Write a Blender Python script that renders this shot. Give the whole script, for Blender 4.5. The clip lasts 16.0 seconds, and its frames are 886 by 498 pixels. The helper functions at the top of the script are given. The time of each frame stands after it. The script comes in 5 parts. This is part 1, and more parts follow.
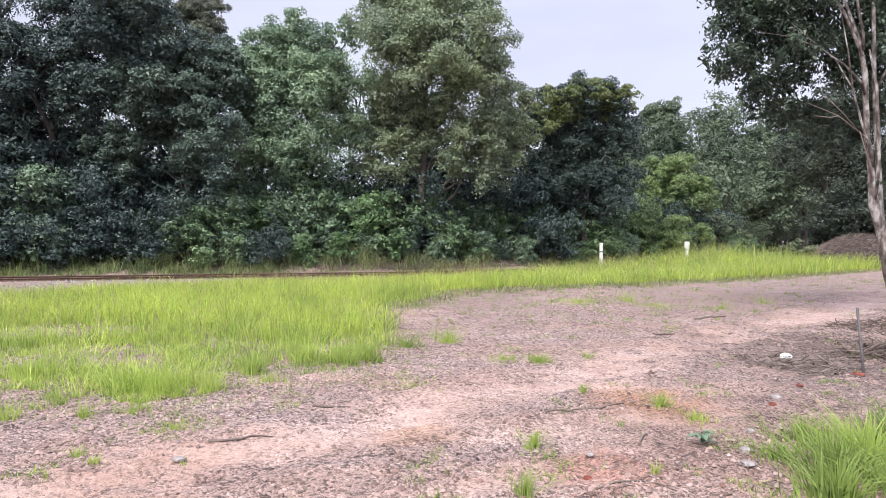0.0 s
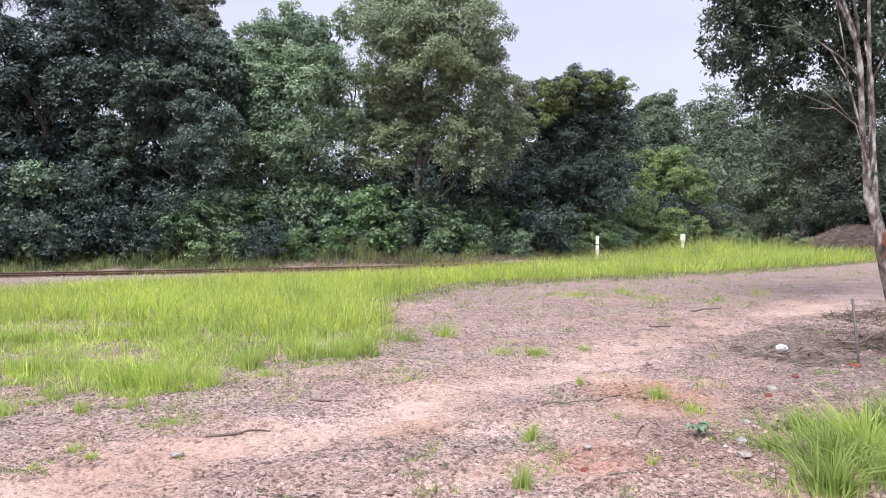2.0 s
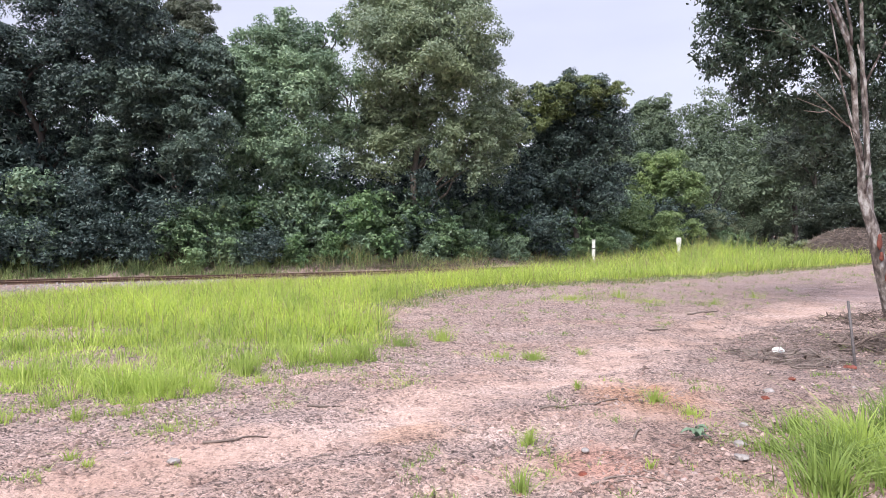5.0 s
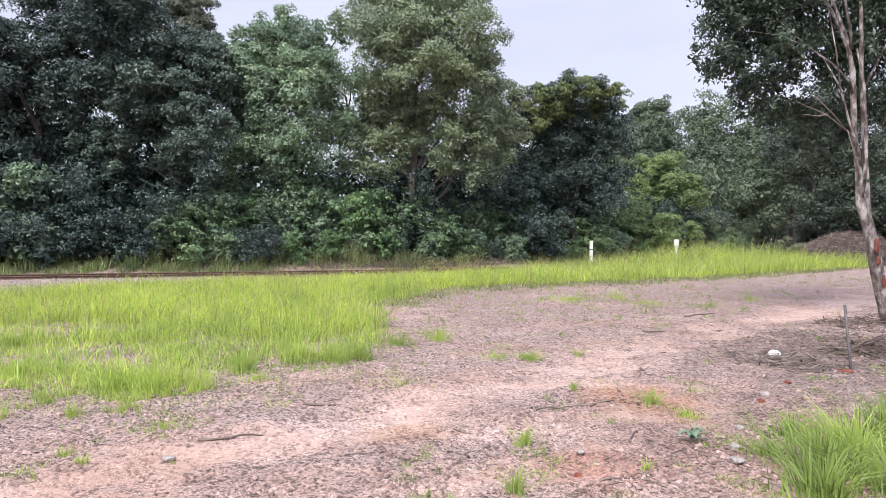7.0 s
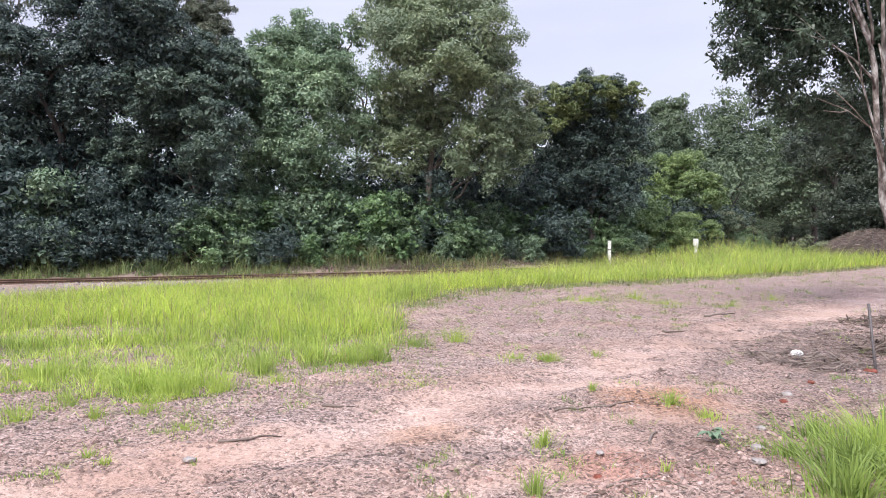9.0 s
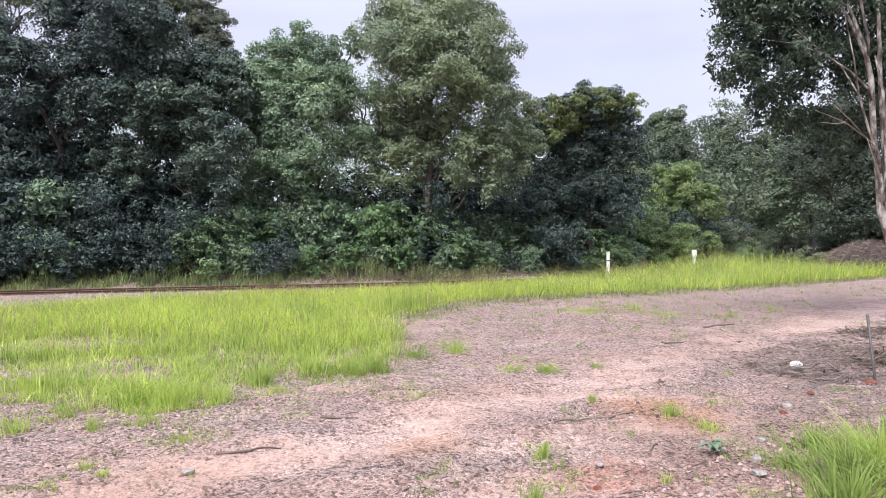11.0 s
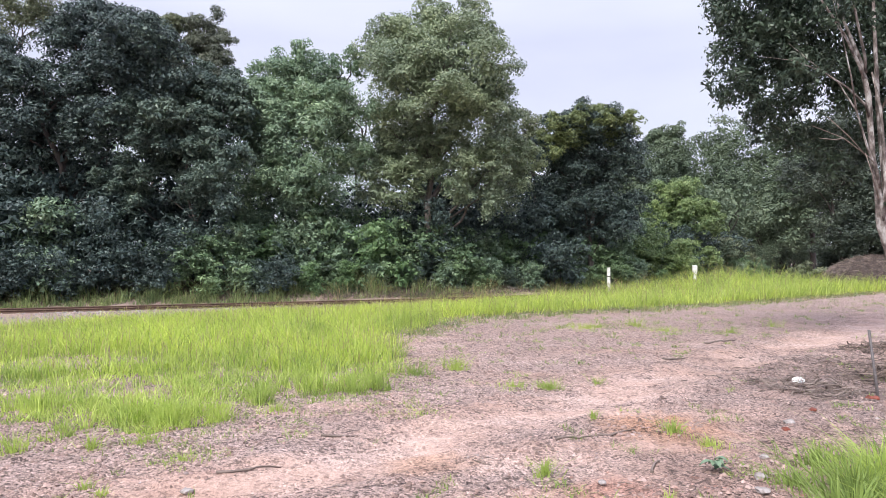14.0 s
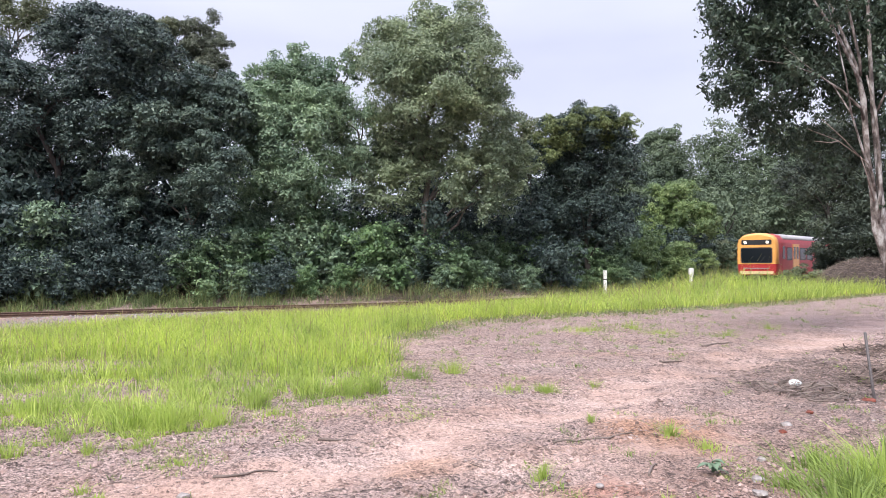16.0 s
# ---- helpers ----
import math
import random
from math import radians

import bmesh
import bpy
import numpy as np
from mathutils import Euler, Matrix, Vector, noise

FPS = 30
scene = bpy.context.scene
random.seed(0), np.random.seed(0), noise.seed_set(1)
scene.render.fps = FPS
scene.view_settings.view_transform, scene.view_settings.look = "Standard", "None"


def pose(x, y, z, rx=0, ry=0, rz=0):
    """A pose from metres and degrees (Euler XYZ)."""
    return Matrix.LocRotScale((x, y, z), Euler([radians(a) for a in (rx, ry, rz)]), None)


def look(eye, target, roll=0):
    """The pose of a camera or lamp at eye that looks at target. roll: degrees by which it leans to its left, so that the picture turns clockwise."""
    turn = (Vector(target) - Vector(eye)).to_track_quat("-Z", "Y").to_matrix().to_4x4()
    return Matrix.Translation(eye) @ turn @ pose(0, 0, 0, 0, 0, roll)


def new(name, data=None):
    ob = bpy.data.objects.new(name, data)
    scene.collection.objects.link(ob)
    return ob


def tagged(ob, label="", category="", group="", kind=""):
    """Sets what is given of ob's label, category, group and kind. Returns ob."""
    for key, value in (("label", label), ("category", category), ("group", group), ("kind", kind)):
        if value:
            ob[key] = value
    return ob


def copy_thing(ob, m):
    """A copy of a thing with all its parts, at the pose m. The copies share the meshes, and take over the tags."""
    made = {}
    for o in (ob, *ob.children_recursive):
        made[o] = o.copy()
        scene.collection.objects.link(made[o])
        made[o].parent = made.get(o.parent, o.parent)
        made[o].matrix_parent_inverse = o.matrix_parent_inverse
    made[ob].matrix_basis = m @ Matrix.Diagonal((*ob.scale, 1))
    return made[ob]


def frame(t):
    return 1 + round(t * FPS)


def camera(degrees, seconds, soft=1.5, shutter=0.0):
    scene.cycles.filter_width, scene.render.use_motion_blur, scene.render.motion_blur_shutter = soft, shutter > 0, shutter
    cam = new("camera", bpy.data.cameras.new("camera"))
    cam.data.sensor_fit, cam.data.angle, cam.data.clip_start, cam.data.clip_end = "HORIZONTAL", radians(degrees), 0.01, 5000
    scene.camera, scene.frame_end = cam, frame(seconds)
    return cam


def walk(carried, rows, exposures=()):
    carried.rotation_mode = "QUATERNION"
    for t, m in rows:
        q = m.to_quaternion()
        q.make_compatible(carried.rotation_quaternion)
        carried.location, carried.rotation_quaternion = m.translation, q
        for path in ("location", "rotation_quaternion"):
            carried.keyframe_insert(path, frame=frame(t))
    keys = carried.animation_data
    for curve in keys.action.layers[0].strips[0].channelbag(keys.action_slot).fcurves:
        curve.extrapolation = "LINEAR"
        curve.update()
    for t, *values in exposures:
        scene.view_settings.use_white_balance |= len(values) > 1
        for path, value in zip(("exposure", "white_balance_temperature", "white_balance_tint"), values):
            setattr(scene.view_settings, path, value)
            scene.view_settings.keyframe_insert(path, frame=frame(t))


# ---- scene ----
cam = camera(66.0, 16.0, soft=0.6, shutter=0.4)
PATH = [
    (0, (0.0, -0.003, 1.652), (0.0, 1.996, 1.601), 0.5),
    (0.5, (-0.004, -0.004, 1.65), (0.006, 1.995, 1.597), 0.7),
    (1, (-0.003, -0.001, 1.649), (0.006, 1.998, 1.584), 0.7),
    (1.5, (-0.003, 0.001, 1.647), (0.005, 2.0, 1.574), 0.5),
    (2, (-0.002, 0.002, 1.648), (0.009, 2.001, 1.579), 0.2),
    (2.5, (-0.008, -0.001, 1.649), (0.006, 1.998, 1.591), -0.1),
    (3, (0.0, -0.003, 1.65), (0.008, 1.996, 1.596), -0.3),
    (3.5, (-0.005, 0.002, 1.649), (0.001, 2.001, 1.595), -0.5),
    (4, (-0.002, 0.0, 1.648), (0.007, 1.999, 1.595), -0.5),
    (6.5, (-0.005, -0.002, 1.648), (0.029, 1.997, 1.589), 0.5),
    (7, (-0.002, 0.005, 1.651), (0.026, 2.004, 1.594), 0.5),
    (7.5, (-0.005, -0.002, 1.65), (0.011, 1.998, 1.598), 0.4),
    (8, (-0.004, 0.003, 1.648), (-0.002, 2.002, 1.598), 0.2),
    (8.5, (-0.001, 0.002, 1.649), (-0.016, 2.001, 1.597), 0.1),
    (9, (0.002, 0.003, 1.648), (-0.021, 2.002, 1.595), -0.0),
    (11.5, (-0.004, -0.003, 1.649), (-0.019, 1.997, 1.642), 0.0),
    (12, (-0.004, -0.004, 1.649), (-0.004, 1.996, 1.655), -0.0),
    (12.5, (-0.004, -0.007, 1.652), (-0.002, 1.992, 1.664), -0.2),
    (13, (-0.004, -0.009, 1.656), (-0.01, 1.991, 1.672), -0.3),
    (13.5, (-0.002, -0.007, 1.651), (-0.016, 1.993, 1.674), -0.3),
    (14, (-0.003, -0.01, 1.654), (-0.023, 1.99, 1.681), -0.2),
    (14.5, (-0.004, -0.007, 1.65), (-0.027, 1.993, 1.681), 0.0),
    (15, (-0.004, -0.014, 1.655), (-0.018, 1.986, 1.691), 0.2),
    (15.5, (-0.003, -0.007, 1.649), (-0.009, 1.993, 1.688), 0.1),
    (16, (-0.007, -0.009, 1.657), (-0.017, 1.991, 1.693), -0.3),
]
walk(cam, [(t, look(eye, target, roll)) for t, eye, target, roll in PATH])

# ---- world and light ----
scene.view_settings.exposure = 0.3
world = bpy.data.worlds.new("overcast_sky")
scene.world = world
world.use_nodes = True
wn, wl = world.node_tree.nodes, world.node_tree.links
wn.clear()
sky = wn.new("ShaderNodeTexSky")
sky.sky_type, sky.sun_disc = "NISHITA", False
sky.sun_elevation, sky.sun_rotation = radians(50), radians(215)
dim = wn.new("ShaderNodeMixRGB")
dim.blend_type, dim.inputs[0].default_value, dim.inputs[2].default_value = "MULTIPLY", 1.0, (0.1, 0.1, 0.1, 1)
geo = wn.new("ShaderNodeTexCoord")
cloud = wn.new("ShaderNodeTexNoise")
cloud.inputs["Scale"].default_value, cloud.inputs["Detail"].default_value = 1.6, 5
stretch = wn.new("ShaderNodeMapping")
stretch.inputs["Scale"].default_value = (1, 1, 3.2)
tone = wn.new("ShaderNodeValToRGB")
tone.color_ramp.elements[0].position, tone.color_ramp.elements[0].color = 0.3, (0.625, 0.65, 0.85, 1)
tone.color_ramp.elements[1].position, tone.color_ramp.elements[1].color = 0.72, (0.795, 0.815, 0.985, 1)
split = wn.new("ShaderNodeSeparateXYZ")
rise = wn.new("ShaderNodeMapRange")
rise.inputs["From Min"].default_value, rise.inputs["From Max"].default_value = 0.3, 1.0
rise.inputs["To Min"].default_value, rise.inputs["To Max"].default_value = 0.95, 2.6
gain = wn.new("ShaderNodeMixRGB")
gain.blend_type, gain.inputs[0].default_value = "MULTIPLY", 1.0
cover = wn.new("ShaderNodeMixRGB")
cover.inputs[0].default_value = 0.86
back = wn.new("ShaderNodeBackground")
wout = wn.new("ShaderNodeOutputWorld")
wl.new(sky.outputs[0], dim.inputs[1])
wl.new(geo.outputs["Generated"], stretch.inputs["Vector"])
wl.new(stretch.outputs[0], cloud.inputs["Vector"])
wl.new(cloud.outputs[0], tone.inputs[0])
wl.new(geo.outputs["Generated"], split.inputs[0])
wl.new(split.outputs["Z"], rise.inputs["Value"])
wl.new(tone.outputs[0], gain.inputs[1])
wl.new(rise.outputs[0], gain.inputs[2])
wl.new(dim.outputs[0], cover.inputs[1])
wl.new(gain.outputs[0], cover.inputs[2])
wl.new(cover.outputs[0], back.inputs[0])
wl.new(back.outputs[0], wout.inputs[0])

sun_data = bpy.data.lights.new("sun", "SUN")
sun_data.energy, sun_data.angle, sun_data.color = 3.9, radians(28), (1.0, 0.97, 0.92)
new("sun", sun_data).matrix_world = look((-26, -18, 54), (0, 20, 0))


# ---- materials ----
def nodes_of(name):
    mat = bpy.data.materials.new(name)
    mat.use_nodes = True
    nt = mat.node_tree
    return mat, nt.nodes, nt.links, nt.nodes["Principled BSDF"]


def noise_node(n, scale, detail=4, rough=0.6):
    t = n.new("ShaderNodeTexNoise")
    t.inputs["Scale"].default_value, t.inputs["Detail"].default_value, t.inputs["Roughness"].default_value = scale, detail, rough
    return t


def ramp(n, stops):
    r = n.new("ShaderNodeValToRGB")
    while len(r.color_ramp.elements) < len(stops):
        r.color_ramp.elements.new(0.5)
    for e, (p, c) in zip(r.color_ramp.elements, stops):
        e.position, e.color = p, (*c, 1)
    return r


def mix(n, l, kind, fac, a, b):
    m = n.new("ShaderNodeMixRGB")
    m.blend_type = kind
    for slot, v in zip(m.inputs, (fac, a, b)):
        if isinstance(v, (int, float)):
            slot.default_value = v
        elif isinstance(v, tuple):
            slot.default_value = (*v, 1)
        else:
            l.new(v, slot)
    return m.outputs[0]


def coords(n, l, kind="Object", scale=None):
    c = n.new("ShaderNodeTexCoord")
    if not scale:
        return c.outputs[kind]
    m = n.new("ShaderNodeMapping")
    m.inputs["Scale"].default_value = scale
    l.new(c.outputs[kind], m.inputs["Vector"])
    return m.outputs[0]


def surface(name, stops, scale, rough=0.8, fine=40, bump=0.3, metal=0.0, stretch=None, distance=0.02, island=False):
    """Two scales of noise: broad patches of colour, and grain."""
    mat, n, l, p = nodes_of(name)
    v = coords(n, l, "Object", stretch)
    big, small = noise_node(n, scale), noise_node(n, fine, 5, 0.7)
    l.new(v, big.inputs["Vector"]), l.new(v, small.inputs["Vector"])
    r = ramp(n, stops)
    l.new(big.outputs[0], r.inputs[0])
    g = ramp(n, [(0.25, (0.6, 0.6, 0.6)), (0.75, (1.2, 1.2, 1.2))])
    l.new(small.outputs[0], g.inputs[0])
    c = mix(n, l, "MULTIPLY", 0.8, r.outputs[0], g.outputs[0])
    if island:
        geom, each = n.new("ShaderNodeNewGeometry"), ramp(n, [(0.0, (0.4, 0.38, 0.36)), (0.6, (1, 1, 1)), (1.0, (1.3, 1.28, 1.28))])
        l.new(geom.outputs["Random Per Island"], each.inputs[0])
        c = mix(n, l, "MULTIPLY", 1.0, c, each.outputs[0])
    l.new(c, p.inputs["Base Color"])
    p.inputs["Roughness"].default_value, p.inputs["Metallic"].default_value = rough, metal
    b = n.new("ShaderNodeBump")
    b.inputs["Strength"].default_value, b.inputs["Distance"].default_value = bump, distance
    l.new(small.outputs[0], b.inputs["Height"])
    l.new(b.outputs[0], p.inputs["Normal"])
    return mat


def foliage(name, low, high, thin=0.25, rough=0.45, patch=0.35, gloss=0.4, spread=(0.12, 0.46, 0.85)):
    """Leaves: each its own shade, in patches of older and newer growth; some light passes through."""
    mat, n, l, p = nodes_of(name)
    g = n.new("ShaderNodeNewGeometry")
    r = ramp(n, [(at, tuple(a + (b - a) * k for a, b in zip(low, high))) for at, k in zip((0.0, 0.7, 1.0), spread)])
    l.new(g.outputs["Random Per Island"], r.inputs[0])
    t = noise_node(n, patch, 3)
    l.new(coords(n, l), t.inputs["Vector"])
    k = ramp(n, [(0.3, (0.65, 0.7, 0.75)), (0.7, (1.35, 1.3, 1.15))])
    l.new(t.outputs[0], k.inputs[0])
    c = mix(n, l, "MULTIPLY", 1.0, r.outputs[0], k.outputs[0])
    l.new(c, p.inputs["Base Color"])
    p.inputs["Roughness"].default_value = rough
    p.inputs["Specular IOR Level"].default_value = gloss
    tr, mx, out = n.new("ShaderNodeBsdfTranslucent"), n.new("ShaderNodeMixShader"), n["Material Output"]
    mx.inputs[0].default_value = thin
    l.new(c, tr.inputs["Color"])
    l.new(p.outputs[0], mx.inputs[1]), l.new(tr.outputs[0], mx.inputs[2])
    l.new(mx.outputs[0], out.inputs["Surface"])
    return mat


def paint(name, colour, rough=0.35, metal=0.0, grime=0.25, emit=0.0):
    mat, n, l, p = nodes_of(name)
    t = noise_node(n, 1.7, 6, 0.65)
    l.new(coords(n, l), t.inputs["Vector"])
    r = ramp(n, [(0.35, (1 - grime,) * 3), (0.65, (1, 1, 1))])
    l.new(t.outputs[0], r.inputs[0])
    l.new(mix(n, l, "MULTIPLY", 1.0, colour, r.outputs[0]), p.inputs["Base Color"])
    p.inputs["Roughness"].default_value, p.inputs["Metallic"].default_value = rough, metal
    if emit:
        p.inputs["Emission Color"].default_value, p.inputs["Emission Strength"].default_value = (1, 0.9, 0.7, 1), emit
    return mat


def clay_ground():
    """Pink clay worn smooth along two wheel paths, grey leaf litter between them, dark mould below the gum tree, grit and clods."""
    mat, n, l, p = nodes_of("clay_earth")
    v = coords(n, l)

    def at(scale, detail=4, rough=0.6, where=None):
        t = noise_node(n, scale, detail, rough)
        l.new(where or v, t.inputs["Vector"])
        return t.outputs[0]

    def graded(value, stops):
        r = ramp(n, stops)
        l.new(value, r.inputs[0])
        return r.outputs[0]

    def sums(kind, a, b):
        m = n.new("ShaderNodeMath")
        m.operation = kind
        for slot, x in zip(m.inputs, (a, b)):
            if isinstance(x, (int, float)):
                slot.default_value = x
            else:
                l.new(x, slot)
        return m.outputs[0]

    def grey(*stops):
        return [(a, (b, b, b)) for a, b in stops]

    def spot(x, y, radius, raggedness):
        """One inside a ragged patch round a place, nought outside."""
        m = n.new("ShaderNodeVectorMath")
        m.operation = "DISTANCE"
        l.new(v, m.inputs[0])
        m.inputs[1].default_value = (x, y, 0)
        d = sums("ADD", sums("DIVIDE", m.outputs["Value"], radius), sums("MULTIPLY", sums("SUBTRACT", at(2.2, 5, 0.7), 0.5), raggedness))
        return graded(d, grey((0.45, 1), (1.0, 0)))

    along = n.new("ShaderNodeMapping")
    along.inputs["Rotation"].default_value, along.inputs["Scale"].default_value = (0, 0, radians(-45)), (0.45, 1.0, 1.0)
    l.new(v, along.inputs["Vector"])
    across = n.new("ShaderNodeVectorMath")
    across.operation = "DOT_PRODUCT"
    across.inputs[1].default_value = (-0.0884, 0.0884, 0)
    l.new(v, across.inputs[0])
    wander = sums("ADD", across.outputs["Value"], sums("MULTIPLY", sums("SUBTRACT", at(0.9, 5, 0.65, along.outputs[0]), 0.5), 0.22))
    worn = graded(wander, grey((0.0, 0.1), (0.26, 0.15), (0.32, 0.6), (0.37, 0.65), (0.42, 0.3), (0.48, 0.35), (0.53, 0.85), (0.58, 0.9), (0.66, 0.3), (0.75, 0.1), (1.0, 0)))
    base = graded(at(0.9, 6, 0.65, along.outputs[0]), [(0.3, (0.43, 0.275, 0.215)), (0.5, (0.53, 0.365, 0.30)), (0.7, (0.63, 0.465, 0.405))])
    cover = sums("ADD", sums("SUBTRACT", sums("ADD", at(1.5, 6, 0.7, along.outputs[0]), sums("MULTIPLY", at(5.5, 5, 0.75), 0.45)), sums("MULTIPLY", worn, 0.24)), sums("MULTIPLY", sums("SUBTRACT", at(0.4, 3), 0.5), 0.5))
    litter = graded(cover, grey((0.52, 0), (0.74, 1)))
    tint = mix(n, l, "MIX", sums("MULTIPLY", litter, 0.62), base, (0.405, 0.298, 0.265))
    tint = mix(n, l, "MIX", sums("MULTIPLY", spot(2.1, 6.6, 0.75, 1.3), 0.75), tint, (0.50, 0.25, 0.13))
    tint = mix(n, l, "MIX", sums("MULTIPLY", spot(1.2, 4.75, 0.55, 1.2), 0.6), tint, (0.42, 0.18, 0.12))
    tint = mix(n, l, "MIX", sums("MULTIPLY", spot(-0.2, 5.6, 0.5, 1.4), 0.5), tint, (0.52, 0.30, 0.19))
    tint = mix(n, l, "MIX", sums("MULTIPLY", spot(2.9, 5.2, 2.1, 1.5), 0.7), tint, (0.30, 0.19, 0.15))
    mould = spot(6.3, 8.7, 3.6, 1.3)
    tint = mix(n, l, "MIX", sums("MULTIPLY", mould, 0.75), tint, (0.20, 0.145, 0.125))
    rugged = sums("MAXIMUM", graded(cover, grey((0.42, 0.38), (0.66, 1.0))), mould)
    fine, chips, lumps, tiny, heaps = at(34, 5, 0.8), at(17, 5, 0.75), at(9, 6, 0.72), at(70, 3, 0.7), at(3.6, 6, 0.75)
    for value, lo, dark in ((fine, 0.45, 0.25), (chips, 0.44, 0.22), (lumps, 0.41, 0.45), (tiny, 0.42, 0.4), (heaps, 0.43, 0.5)):
        speck = graded(value, [(lo - 0.10, (dark, dark * 0.9, dark * 0.9)), (lo, (1, 1, 1)), (0.56, (1, 1, 1)), (0.68, (1.25, 1.25, 1.27))])
        tint = mix(n, l, "MULTIPLY", rugged, tint, speck)
    heights = mix(n, l, "ADD", 0.6, lumps, chips)
    heights = mix(n, l, "ADD", 0.5, heights, fine)
    for scale, lo in ((42, 0.35), (105, 0.45)):
        g = n.new("ShaderNodeTexVoronoi")
        g.inputs["Scale"].default_value = scale
        l.new(v, g.inputs["Vector"])
        one = n.new("ShaderNodeSeparateColor")
        l.new(g.outputs["Color"], one.inputs[0])
        shade = graded(one.outputs[0], [(0.0, (lo, lo * 0.95, lo * 0.95)), (0.2, (lo + 0.1,) * 3), (0.27, (1, 1, 1)), (0.85, (1, 1, 1)), (0.95, (1.35, 1.37, 1.4))])
        tint = mix(n, l, "MULTIPLY", rugged, tint, shade)
        heights = mix(n, l, "ADD", 0.4, heights, one.outputs[0])
    l.new(tint, p.inputs["Base Color"])
    p.inputs["Roughness"].default_value = 0.9
    bump = n.new("ShaderNodeBump")
    bump.inputs["Distance"].default_value = 0.035
    l.new(sums("ADD", 0.35, sums("MULTIPLY", rugged, 0.65)), bump.inputs["Strength"])
    l.new(heights, bump.inputs["Height"])
    l.new(bump.outputs[0], p.inputs["Normal"])
    return mat


def glass(name, colour, rough=0.06):
    mat, n, l, p = nodes_of(name)
    p.inputs["Base Color"].default_value = (*colour, 1)
    p.inputs["Roughness"].default_value, p.inputs["Specular IOR Level"].default_value = rough, 0.22
    return mat


M_CLAY = clay_ground()
M_STONE = surface("crushed_stone", [(0.3, (0.22, 0.2, 0.2)), (0.7, (0.42, 0.39, 0.39))], 3, 0.9, 60, island=True)
M_PEBBLE = surface("loose_pebble", [(0.3, (0.27, 0.18, 0.155)), (0.55, (0.37, 0.29, 0.265)), (0.75, (0.52, 0.47, 0.44))], 2.5, 0.85, 50, island=True)
M_CLOD = surface("crumbled_clay", [(0.3, (0.24, 0.15, 0.125)), (0.55, (0.35, 0.245, 0.21)), (0.75, (0.46, 0.35, 0.31))], 2.5, 0.95, 50, island=True)
M_RED_STONE = surface("red_shale", [(0.3, (0.22, 0.10, 0.07)), (0.55, (0.36, 0.22, 0.18)), (0.75, (0.52, 0.45, 0.42))], 5, 0.85, 50, island=True)
M_ROCK = surface("grey_rock", [(0.3, (0.20, 0.17, 0.16)), (0.7, (0.40, 0.36, 0.34))], 6, 0.85, 40)
M_BARK = surface("dark_bark", [(0.3, (0.035, 0.03, 0.027)), (0.7, (0.09, 0.075, 0.068))], 3, 0.9, 30, 0.6, 0, (3, 3, 0.6))
M_PALE = surface("pale_bark", [(0.3, (0.10, 0.08, 0.07)), (0.7, (0.22, 0.185, 0.165))], 2, 0.85, 25, 0.6, 0, (3, 3, 0.5))
M_GUM = surface("peeling_gum_bark", [(0.36, (0.065, 0.05, 0.044)), (0.5, (0.19, 0.155, 0.14)), (0.64, (0.46, 0.43, 0.41))], 5.0, 0.75, 30, 0.7, 0, (2, 2, 0.9))
M_WOUND = surface("red_heartwood", [(0.3, (0.10, 0.03, 0.02)), (0.7, (0.26, 0.07, 0.045))], 8, 0.8, 40)
M_TWIG = surface("grey_deadwood", [(0.3, (0.15, 0.115, 0.095)), (0.7, (0.34, 0.27, 0.24))], 4, 0.9, 40, island=True)
M_BRUSH = surface("brown_brushwood", [(0.3, (0.09, 0.065, 0.055)), (0.7, (0.22, 0.165, 0.14))], 4, 0.9, 40, island=True)
M_MULCH = surface("brown_mulch", [(0.3, (0.045, 0.033, 0.03)), (0.7, (0.12, 0.09, 0.082))], 5, 0.95, 14, 1.0, distance=0.06)
M_RUST = surface("rusted_steel", [(0.3, (0.08, 0.05, 0.038)), (0.7, (0.18, 0.11, 0.08))], 3, 0.75, 40, 0.3, 0.3)
M_SLEEPER = surface("weathered_sleeper", [(0.3, (0.10, 0.08, 0.07)), (0.7, (0.22, 0.18, 0.16))], 3, 0.9, 30)
M_POST = surface("weathered_white_paint", [(0.3, (0.62, 0.6, 0.55)), (0.6, (0.82, 0.82, 0.78))], 6, 0.6, 30, 0.2)
M_STEEL = surface("dull_steel", [(0.3, (0.09, 0.08, 0.08)), (0.7, (0.18, 0.16, 0.16))], 9, 0.6, 50, 0.2, 0.5)
M_PAPER = surface("crumpled_paper", [(0.3, (0.68, 0.68, 0.66)), (0.7, (0.82, 0.82, 0.8))], 12, 0.7, 40, 0.3)
